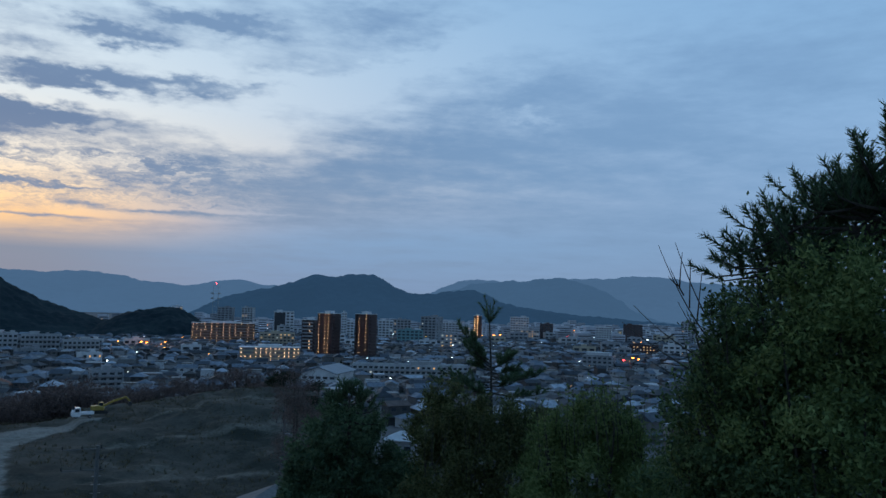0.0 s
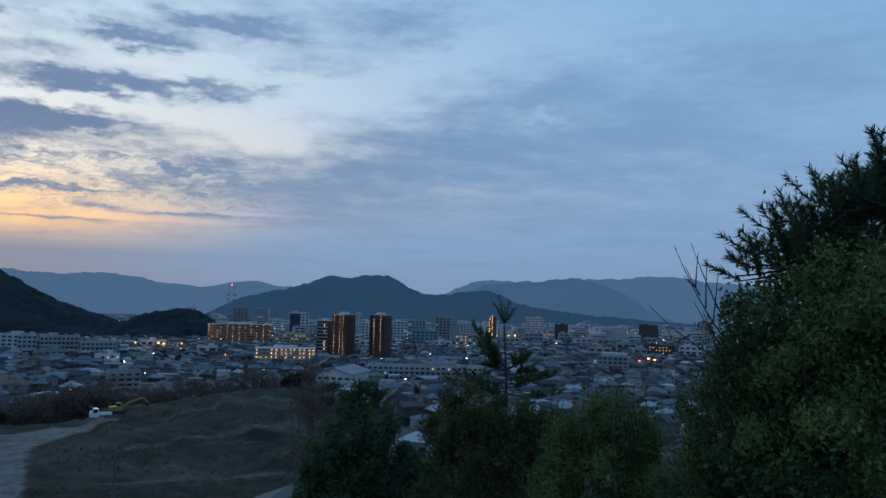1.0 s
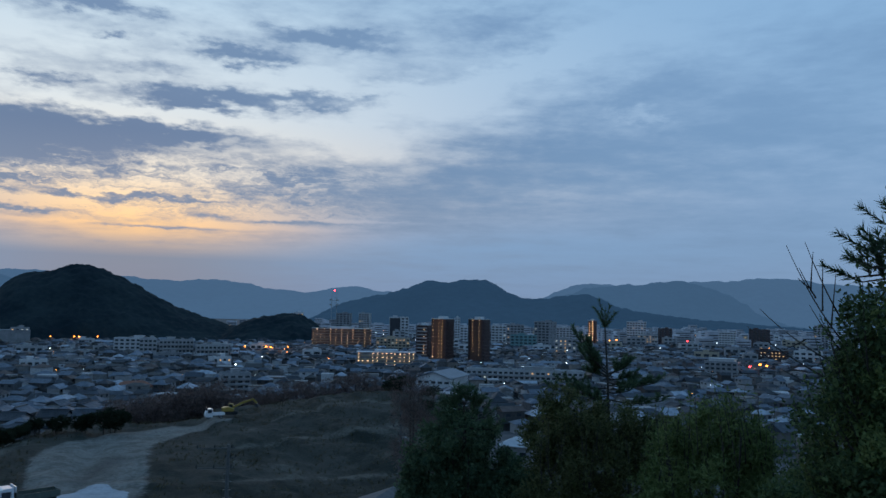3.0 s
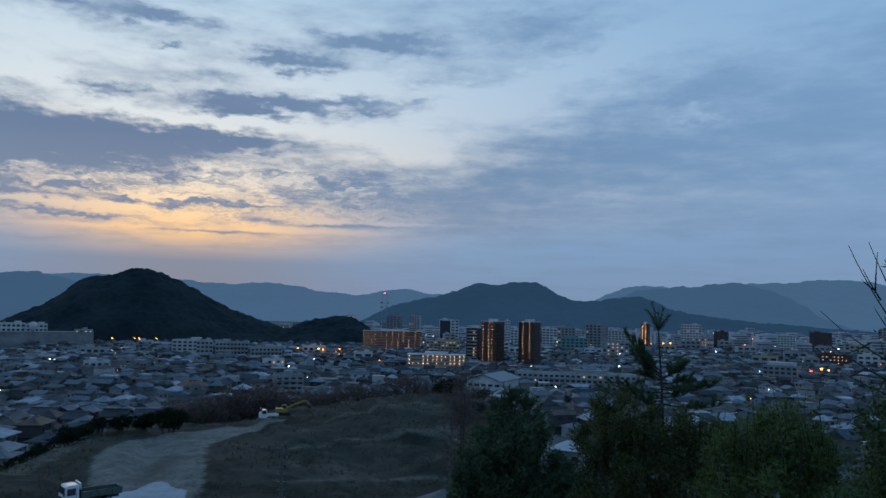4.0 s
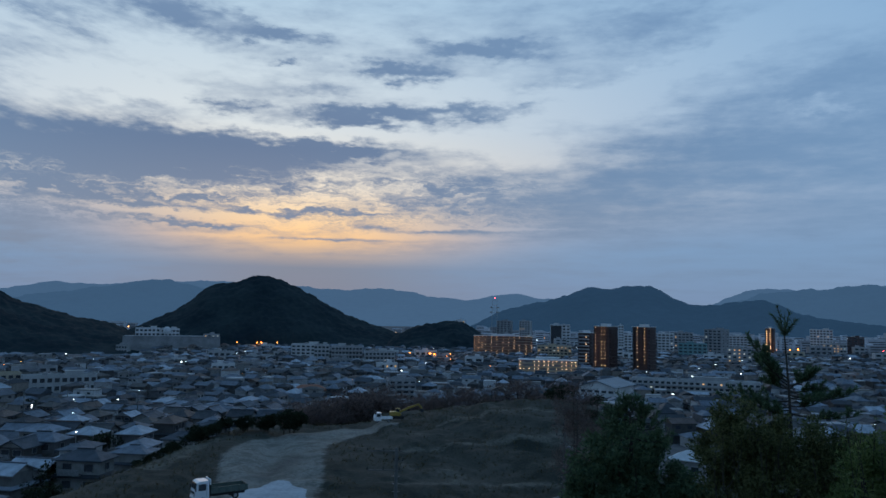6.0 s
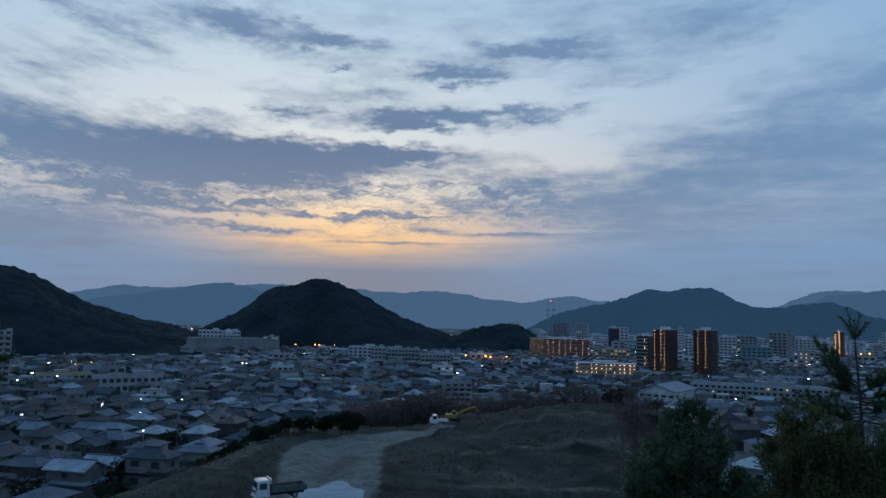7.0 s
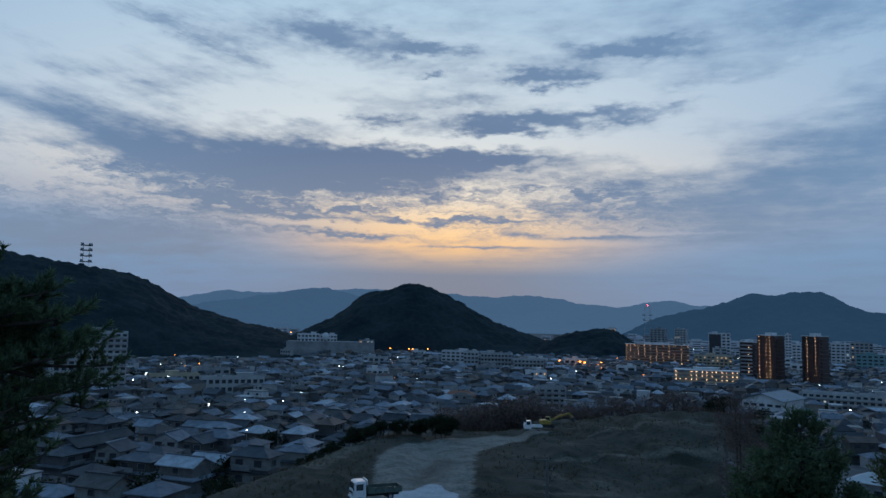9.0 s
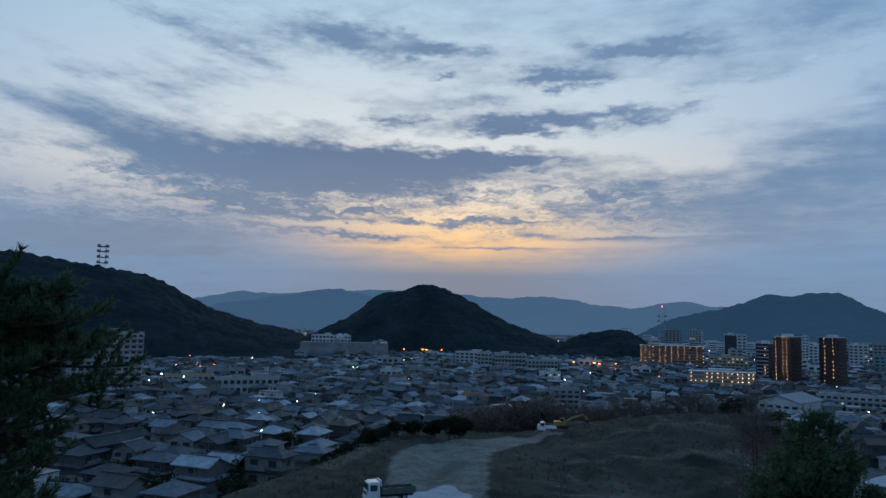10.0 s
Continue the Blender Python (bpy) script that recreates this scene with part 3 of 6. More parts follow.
def gallery_block(name, label, a, dist, w, h, d, floors, columns, wall, rail, turn=0.0, lamp=LAMP_WARM, skip=0.06, cap=WHITE, size=1.0, inset=-0.55):
    """Apartment block with open access galleries, a lamp by each door."""
    x, y = polar(a, dist)
    root = thing(name, label, "apartment building", x, y, 0, -a + turn)
    bm = boxes((-w / 2, w / 2, -d / 2 + 1.6, d / 2, -0.5, h), (-w / 2, -w / 2 + 0.5, -d / 2, -d / 2 + 1.6, -0.5, h), (w / 2 - 0.5, w / 2, -d / 2, -d / 2 + 1.6, -0.5, h))
    part("wall", bm, wall, root)
    part("roof", boxes((-w / 2 - 0.3, w / 2 + 0.3, -d / 2 - 0.3, d / 2 + 0.3, h, h + 0.5), (-w * 0.2, w * 0.2, -d * 0.2, d * 0.3, h + 0.5, h + 2.4)), cap, root, "pale flat roof slab")
    fh = h / floors
    for i in range(floors):
        part("gallery", boxes((-w / 2 + 0.5, w / 2 - 0.5, -d / 2, -d / 2 + 1.6, fh * i - 0.12, fh * i + 0.1), (-w / 2 + 0.5, w / 2 - 0.5, -d / 2, -d / 2 + 0.15, fh * i + 0.1, fh * i + 1.15)), rail, root)
        if turn:
            s = 1 if turn < 0 else -1
            part("balcony", boxes((s * w / 2 if s > 0 else -w / 2 - 1.3, w / 2 + 1.3 if s > 0 else -w / 2, -d / 2 + 1, d / 2 - 1, fh * i - 0.1, fh * i + 1.0)), wall, root)
        for c in columns:
            if rnd.random() > skip:
                put_part("gallery_lamp", LAMP_BOX[lamp.name], root, pose(c * w / 2, -d / 2 + inset, fh * i + fh * 0.7) @ Matrix.Diagonal((size, 1, size, 1)))
    return root


gallery_block("tower_block", "tall dark red-brown apartment tower with lit access galleries", 8.18, 640, 14.5, 40.0, 14, 14, [-0.72, 0.05, 0.5], BROWN, BROWN, -30, size=0.58)
gallery_block("tower_block", "tall dark red-brown apartment tower with two columns of lamps", 10.99, 640, 14.0, 40.2, 13, 14, [-0.35, 0.6], BROWN, BROWN, -30, size=0.58)
gallery_block("tower_block", "slender brown apartment tower with lit stair", 19.63, 1095, 9.0, 38, 9, 13, [0.55, -0.5], BROWN, BROWN, -25, size=1.5)
gallery_block("apartment_slab", "long orange-lit apartment slab with rows of gallery lamps", 0.41, 854, 67, 24.8, 11, 8, [-0.96, -0.83, -0.7, -0.58, -0.38, -0.2, 0.0, 0.2, 0.38, 0.56, 0.78, 0.97], REDDISH, ROSE, 0, skip=0.1, size=0.78)
gallery_block("parking_building", "cream five-storey building with lit open decks", 3.85, 579, 45, 13.9, 13, 5, [-0.93, -0.8, -0.62, -0.45, -0.3, -0.12, 0.02, 0.18, 0.3, 0.48, 0.62, 0.8, 0.93], GREY, CREAM, 0, skip=0.3, size=0.9, inset=0.7)
gallery_block("stepped_apartment_block", "brown stepped apartment block with a lit stair column", 6.76, 690, 11.5, 33.4, 11, 11, [0.4], BROWN, GREY, -25, skip=0.45)
block("office_block", "pale office block with a dark glazed front", 4.78, 1150, 30, 36.4, WHITE, floors=8, bays=5, lit=0.0)
part("glazed_front", boxes((-8, 8, -0.4, 0.4, 5, 35)), DARK, bpy.data.objects["office_block"]).matrix_basis = pose(-6, -6.5, 0)
NAMED = [  # name, label, bearing, distance, width, height, wall, depth, floors, bays, turn, share of lit windows
    ("high_rise", "grey high-rise with lift tower", 0.54, 1250, 24, 40, GREY, 14, 11, 4, -15, 0.0), ("high_rise", "pale high-rise with a lit stair", 2.15, 1250, 18, 40.5, PALE, 14, 11, 4, -15, 0.1),
    ("housing_block", "pale yellow four-storey block with lit balconies", 4.34, 822, 37, 15.7, CREAM, 12, 5, 9, 0, 0.25), ("school_building", "long white school building with window bands", 14.52, 487, 75, 9.0, PALE, 11, 3, 22, 0, 0.04),
    ("white_block", "white mid-rise block in the town centre", 12.52, 1003, 19.8, 28.8, WHITE, 12, 8, 4, 0, 0.04), ("grey_block", "dark grey mid-rise block in the centre", 13.79, 1030, 24, 30, GREY, 12, 8, 5, 0, 0.04),
    ("teal_block", "blue-green clad low block", 14.42, 927, 32, 19, TEAL, 12, 5, 6, 0, 0.05), ("grey_block", "grey block with a dark flank", 16.08, 1036, 24, 35, GREY, 20, 9, 4, -30, 0.02),
    ("white_block", "white mid-rise block in the town centre", 17.52, 1173, 25, 25, WHITE, 12, 7, 5, 0, 0.03), ("lit_block", "small block with lit windows", 17.6, 836, 24, 18.3, PALE, 12, 5, 5, 0, 0.45),
    ("slim_tower", "slim pale tower in the town centre", 9.31, 1010, 7, 38, WHITE, 7, 11, 2, 0, 0.0), ("white_block", "narrow white block in the town", 9.81, 1014, 10, 26, WHITE, 9, 7, 2, 0, 0.1),
    ("white_block", "large white hospital block", 22.86, 1256, 31, 36, WHITE, 14, 9, 7, 0, 0.05), ("lit_block", "block with rows of lit windows", 23.65, 1130, 28, 17.8, PALE, 12, 5, 7, 0, 0.75),
    ("brown_block", "plain brown block with few windows", 24.92, 1149, 20, 27.5, BROWN, 12, 8, 3, 0, 0.0), ("white_block", "white apartment block in the town", 29.23, 1201, 24, 24, WHITE, 12, 7, 6, 0, 0.05),
    ("brown_block", "brown apartment block in the town", 31.36, 1269, 31, 28, BROWN, 12, 8, 6, 0, 0.04), ("lit_block", "low block with two floors of lit windows", 32.17, 841, 31, 12.2, BROWN, 12, 4, 9, 0, 0.5),
    ("flat_block", "grey four-storey block with a white roof storey", 28.89, 599, 23.6, 12.6, GREY, 13, 4, 6, -12, 0.06), ("shop", "low white shop by the road", 32.8, 545, 13.8, 4.6, WHITE, 9, 1, 4, 0, 0.2),
    ("lit_block", "tall block with lit stairwell", 35.37, 1212, 20, 36.7, GREY, 12, 11, 4, -20, 0.15), ("white_block", "pale five-storey block beside the school", -13.5, 691, 14, 17.5, PALE, 10, 5, 4, 0, 0.0),
    ("school_building", "grey school building with window bands", -11.57, 662, 27, 17.9, PALE, 12, 5, 9, 0, 0.02), ("school_building", "grey school building with window bands", -9.1, 653, 26, 14.1, PALE, 12, 4, 8, 6, 0.0),
    ("low_block", "pale warehouse with few windows", -1.79, 686, 17, 8.7, WHITE, 12, 2, 2, 0, 0.0), ("low_block", "low pale block among the houses", -6.4, 545, 16.7, 6.3, PALE, 10, 2, 5, 0, 0.05),
    ("housing_block", "grey apartment house among bare trees", -7.39, 416, 15.0, 10.5, GREY, 12, 4, 4, 10, 0.02), ("office_building", "white four-storey building with a lit stair", -14.38, 731, 33, 16.4, WHITE, 14, 5, 7, -14, 0.03),
    ("apartment_slab", "pale eight-storey apartment block with balconies", -40.2, 470, 22, 35.0, PALE, 11, 11, 6, 12, 0.0), ("apartment_slab", "pale lower apartment wing with balconies", -42.6, 468, 15, 26.0, PALE, 11, 8, 4, 12, 0.0),
    ("low_block", "long low beige building among houses", -35.49, 513, 30, 7.4, CREAM, 12, 2, 8, 8, 0.05), ("low_block", "long low grey building among houses", -31.46, 470, 37, 9.0, PALE, 12, 2, 10, 8, 0.03),
    ("research_building", "white building on the embankment", -26.0, 905, 26, 9, WHITE, 12, 2, 6, 0, 0.05), ("research_building", "white building on the embankment", -24.6, 915, 24, 8, WHITE, 12, 2, 6, 0, 0.08),
    ("small_block", "small building with lit windows by the wooded hill", -21.6, 905, 18, 10, PALE, 10, 3, 4, 0, 0.35), ("housing_block", "white block in the valley", -2.9, 1320, 18, 40, WHITE, 10, 5, 3, 0, 0.5),
    ("shop", "low building with yellow-lit windows", 25.1, 352, 22, 6.0, GREY, 10, 2, 8, 0, 0.55), ("shop", "low building with yellow-lit windows", 22.0, 345, 12, 5.0, GREY, 10, 2, 4, 0, 0.55),
]
for name, label, a, dist, w_, h_, wall, d_, fl, bays, turn, lit in NAMED:
    b = 17.5 if name in ("research_building",) else (10.0 if name == "small_block" else 0.0)
    if b == 0.0 and dist < 420:
        b = ground_at(*polar(a, dist))
    block(name, label, a, dist, w_, h_, wall, d_, fl, bays, turn, lit, base=b, side=bool(turn), band=name in ("apartment_slab", "school_building", "housing_block"))
x, y = polar(28.89, 599)
part("top_storey", boxes((-9, 9, -5, 5, 12.6, 15.2), (-9.4, 9.4, -5.4, 5.4, 15.2, 15.5)), WHITE, bpy.data.objects["flat_block"], "white rooftop storey")

# filler blocks of the town centre
for k in range(42):
    a, dist = rnd.uniform(-1, 37), rnd.uniform(700, 1500)
    w_, h_ = rnd.uniform(12, 30), rnd.uniform(7, 15) + max(0, (dist - 800) * 0.012) * rnd.random()
    block("town_block", "flat-roofed block in the town centre", a, dist, w_, h_, rnd.choice([PALE, GREY, WHITE, CREAM, GREY]), rnd.uniform(9, 14), turn=rnd.uniform(-25, 25), lit=0.05, side=False, group="town centre blocks", bays=max(2, int(w_ / 6)), floors=max(2, int(h_ / 4)))
for k in range(16):
    a, dist = rnd.uniform(-34, -3), rnd.uniform(520, 980)
    block("town_block", "low flat-roofed block among houses", a, dist, rnd.uniform(12, 26), rnd.uniform(6, 11), rnd.choice([PALE, GREY, WHITE]), 10, turn=rnd.uniform(-25, 25), lit=0.05, side=False, group="town blocks", bays=4, floors=2)

# gabled hall
x, y = polar(8.28, 432)
hall = thing("sports_hall", "white metal hall with a shallow blue-grey gabled roof", "building", x, y, 0, -8.3 - 20)
part("wall", boxes((-10, 10, -16, 16, -0.5, 9.0)), WHITE, hall)


def prism(w, d, z, rise, over=0.6, thick=0.25):
    """A gabled roof slab, ridge along y."""
    bm = bmesh.new()
    x, yy = w / 2 + over, d / 2 + over
    rows = []
    for s in (-yy, yy):
        rows.append([bm.verts.new(p) for p in ((-x, s, z - 0.1), (0, s, z + rise), (x, s, z - 0.1), (x, s, z - 0.1 - thick), (0, s, z + rise - thick), (-x, s, z - 0.1 - thick))])
    for i in range(6):
        j = (i + 1) % 6
        bm.faces.new((rows[0][i], rows[0][j], rows[1][j], rows[1][i]))
    bm.faces.new(rows[0][::-1]), bm.faces.new(rows[1])
    return bm


def gable(w, d, z, rise, s, t=0.2):
    """The wall triangle under a gabled roof."""
    bm = bmesh.new()
    lo = [bm.verts.new(p) for p in ((-w / 2, s, z), (w / 2, s, z), (0, s, z + rise))]
    hi = [bm.verts.new((v.co.x, s + t, v.co.z)) for v in lo]
    bm.faces.new(lo), bm.faces.new(hi[::-1])
    for i in range(3):
        bm.faces.new((lo[i], hi[i], hi[(i + 1) % 3], lo[(i + 1) % 3]))
    return bm


part("roof", prism(20, 32, 9.1, 3.6, 1.2), BLUE_SHEET, hall, "blue-grey sheet metal roof")
part("gable_wall", gable(20, 32, 9.0, 3.3, -16), WHITE, hall)
part("canopy", boxes((-10, 10, -20, -16.2, 3.6, 3.9)), BLUE_SHEET, hall)
for k in range(5):
    put_part("window", pane(2.6, 1.2, GLASS), hall, pose(-8 + 4 * k, -16.05, 6.6))

# embankment with retaining wall, and the dish on it
x, y = polar(-24.3, 915)
emb = tagged(part("ground_embankment", boxes((-52, 52, -22, 30, -1, 17.5), (-52, 52, -22.4, -21.6, 17.5, 18.3)), GREY), "grey retaining wall and raised terrace", "embankment", kind="structure")
emb.matrix_basis = pose(x, y, 0, 0, 0, 24.3)
bm = bmesh.new()
bmesh.ops.create_uvsphere(bm, u_segments=24, v_segments=12, radius=6.0)
bmesh.ops.delete(bm, geom=[v for v in bm.verts if v.co.y > -3.4], context="VERTS")
x, y = polar(-24.7, 893)
dish = thing("satellite_dish", "large white satellite dish on the embankment", "satellite dish", x, y, 17.5, 24.7)
part("reflector", bm, WHITE, dish).matrix_basis = pose(0, 5.0, 6.0, -18, 0, 0)
part("mount", boxes((-0.8, 0.8, 0.2, 1.8, 0, 6), (-2, 2, -1, 3, 0, 0.8)), STEEL, dish)


# lattice masts
def mast(name, label, a, dist, z0, z1, wide, decks, mat=STEEL, light=False):
    x, y = polar(a, dist)
    root = thing(name, label, "mast", x, y, z0, -a)
    hgt = z1 - z0
    bm = bmesh.new()
    t = 0.25 * dist / 1100
    for sx in (-1, 1):
        for sy in (-1, 1):
            box(bm, sx * wide / 2 - t, sx * wide / 2 + t, sy * wide / 2 - t, sy * wide / 2 + t, -6, hgt)
    for k in range(int(hgt / wide) + 1):
        z = k * wide
        for s in (-1, 1):
            box(bm, -wide / 2, wide / 2, s * wide / 2 - t * 0.6, s * wide / 2 + t * 0.6, z, z + t)
            box(bm, s * wide / 2 - t * 0.6, s * wide / 2 + t * 0.6, -wide / 2, wide / 2, z, z + t)
    part("frame", bm, mat, root)
    for q in decks:
        part("platform", boxes((-wide * 0.95, wide * 0.95, -wide * 0.95, wide * 0.95, hgt * q, hgt * q + 0.6), (-wide * 0.9, -wide * 0.4, -wide, -wide * 0.8, hgt * q + 0.6, hgt * q + 3), (wide * 0.3, wide * 0.9, -wide, -wide * 0.8, hgt * q + 0.6, hgt * q + 2.6)), mat, root)
    if light:
        put_part("warning_light", LAMP_BOX["red_lamp"], root, pose(0, 0, hgt + 1) @ Matrix.Scale(3, 4))
    return root


mast("radio_mast", "steel lattice radio mast with four antenna decks on the hilltop", -41.8, 1105, 107, 138, 8.0, (0.25, 0.5, 0.75, 0.97))
mast("relay_tower", "distant relay tower with antenna decks and a red light", -0.25, 1500, 20, 84, 10.0, (0.55, 0.7), PALE, True)


# ---- houses ----
def hip(w, d, z, rise, over=0.7, t=0.18, ridge_at=None):
    """A hipped roof with eaves and thickness."""
    bm = bmesh.new()
    x, y = w / 2 + over, d / 2 + over
    k = max(0.0, x - y) if ridge_at is None else ridge_at
    lo = [bm.verts.new(p) for p in ((-x, -y, z), (x, -y, z), (x, y, z), (-x, y, z))]
    up = [bm.verts.new((v.co.x, v.co.y, z + t)) for v in lo]
    a, b = bm.verts.new((-k - 0.05, 0, z + rise)), bm.verts.new((k + 0.05, 0, z + rise))
    bm.faces.new(lo[::-1])
    for i in range(4):
        bm.faces.new((lo[i], lo[(i + 1) % 4], up[(i + 1) % 4], up[i]))
    bm.faces.new((up[0], up[1], b, a)), bm.faces.new((up[2], up[3], a, b)), bm.faces.new((up[1], up[2], b)), bm.faces.new((up[3], up[0], a))
    return bm


def skirt(w, d, z, out, drop, t=0.15):
    """A lower roof running round the ground floor."""
    bm = bmesh.new()
    rings = []
    for ox, zz in ((0.0, z), (out, z - drop), (out, z - drop - t), (0.0, z - t)):
        rings.append([bm.verts.new(p) for p in ((-w / 2 - ox, -d / 2 - ox, zz), (w / 2 + ox, -d / 2 - ox, zz), (w / 2 + ox, d / 2 + ox, zz), (-w / 2 - ox, d / 2 + ox, zz))])
    for r in range(4):
        p, q = rings[r], rings[(r + 1) % 4]
        for i in range(4):
            bm.faces.new((p[i], q[i], q[(i + 1) % 4], p[(i + 1) % 4]))
    return bm


def house(kind, w, d, lit=0, name="house"):
    """kind: hipped, gabled or flat; two storeys."""
    labels = {"hipped": "two-storey house with a hipped tiled roof", "gabled": "two-storey house with a gabled tiled roof", "low": "single-storey house with a broad tiled roof", "flat": "white cube-shaped house with a flat roof"}
    root = thing(name, labels[kind] + (" and a lit window" if lit else ""), "house", 0, 0, 0, 0, "houses of the town")
    h = 3.0 if kind == "low" else 5.3
    part("wall", boxes((-w / 2, w / 2, -d / 2, d / 2, -1.5, h)), WHITE if kind == "flat" else WALL, root)
    if kind in ("hipped", "low"):
        part("roof", hip(w, d, h - 0.05, min(w, d) * 0.29), ROOF, root)
        k = max(0.0, w / 2 - d / 2)
        top = h - 0.05 + min(w, d) * 0.29
        part("ridge_cap", boxes((-k - 0.3, k + 0.3, -0.16, 0.16, top - 0.08, top + 0.18)), ROOF, root)
    elif kind == "gabled":
        part("roof", prism(w, d, h, w * 0.27, 0.7, 0.2), ROOF, root)
        part("ridge_cap", boxes((-0.16, 0.16, -d / 2 - 0.7, d / 2 + 0.7, h + w * 0.27 - 0.06, h + w * 0.27 + 0.2)), ROOF, root)
        for s in (-d / 2, d / 2 - 0.2):
            part("gable_wall", gable(w, d, h, w * 0.25, s), WALL, root)
    else:
        bm = boxes((-w / 2 - 0.2, w / 2 + 0.2, -d / 2 - 0.2, d / 2 + 0.2, h, h + 0.25))
        part("roof", bm, BLUE_SHEET, root)
    if kind in ("hipped", "gabled"):
        part("lower_roof", skirt(w, d, 3.1, 0.85, 0.4), ROOF, root)
    rows = (1.5,) if kind == "low" else (1.4, 4.2)
    for z in rows:
        for s, q in ((-1, 0.25), (-1, -0.25)):
            on = lit and z > 4 and q > 0
            put_part("window", pane(1.0 if on else 1.8, 0.8 if on else 1.2, PANE_WARM if on else GLASS), root, pose(q * w, s * d / 2 - 0.02, z))
        put_part("window", pane(1.4, 1.1, GLASS), root, pose(w / 2 + 0.02, 0, z, 0, 0, 90))
    if kind != "low":
        part("balcony", boxes((-w * 0.4, w * 0.1, -d / 2 - 1.1, -d / 2, 2.9, 3.0), (-w * 0.4, w * 0.1, -d / 2 - 1.15, -d / 2 - 1.05, 3.0, 4.0)), STEEL, root)
    return root


PLANS = [("hipped", 7.4, 5.8, 0), ("hipped", 6.8, 6.2, 0), ("hipped", 8.8, 5.6, 0), ("gabled", 5.6, 7.2, 0), ("gabled", 6.2, 6.4, 0), ("low", 8.0, 6, 0), ("low", 9.8, 5.8, 0), ("hipped", 6.4, 6.2, 1), ("flat", 7.6, 6.8, 0), ("gabled", 5.4, 8.2, 0)]
protos = [house(*p) for p in PLANS]
hr = random.Random(11)
taken = []


def free(x, y, gap):
    return all((x - p) ** 2 + (y - q) ** 2 > (gap + g) ** 2 for p, q, g in taken)


for ob in bpy.data.objects:
    if ob.parent is None and ob.type == "EMPTY" and ob.get("category") in ("building", "apartment building"):
        wdt = max((abs(c[0]) for o in ob.children for c in o.bound_box), default=8)
        taken.append((ob.location.x, ob.location.y, wdt * 0.85))
spots = []
used = set()
for gi in range(-78, 88):
    for gj in range(8, 98):
        # rows of plots along slightly bent lanes
        u, v = gi * 11.4, gj * 11.8 + (4.5 if gj % 2 else 0.0)
        bend = 0.16 * math.sin(u / 130.0) + 0.12 * math.sin(v / 95.0)
        x = u * math.cos(bend) - v * math.sin(bend) * 0.25 + hr.uniform(-2.2, 2.2)
        y = v + u * math.sin(bend) * 0.3 + hr.uniform(-1.8, 1.8)
        r = math.hypot(x, y)
        a = math.degrees(math.atan2(x, y))
        if r < 128 or r > 1120 or not -52 < a < 39:
            continue
        if -26.5 < a < -1 and r > 960 or a < -26 and r > 760:
            continue
        z = ground_at(x, y)
        if z > 14.0 or (x > -73 and y < 225 and x < 120):
            continue
        if hr.random() < 0.2 or not free(x, y, 6.0):
            continue
        spots.append((r, a, x, y, z, math.degrees(bend) + hr.choice((0, 0, 90, 180, 270)) + hr.uniform(-6, 6)))
spots.sort()
near_spots = [s for s in spots if s[1] < 12 and s[0] < 620][:310]
rest = [s for s in spots if s not in set(near_spots)]
for k, (r, a, x, y, z, turn) in enumerate(near_spots):
    src = protos[hr.choice((0, 1, 2, 3, 4, 5, 6, 0, 1, 2, 3, 4, 9, 8 if k % 3 == 0 else 2, 7 if k % 4 == 0 else 1))]
    if k < len(protos):
        protos[k].matrix_basis = pose(x, y, z, 0, 0, turn)
    else:
        size = hr.uniform(0.86, 1.16)
        shape = pose(x, y, z, 0, 0, turn) @ Matrix.Diagonal((size, hr.uniform(0.88, 1.12), hr.uniform(0.82, 1.16), 1))
        copy_thing(src, shape).matrix_basis = shape


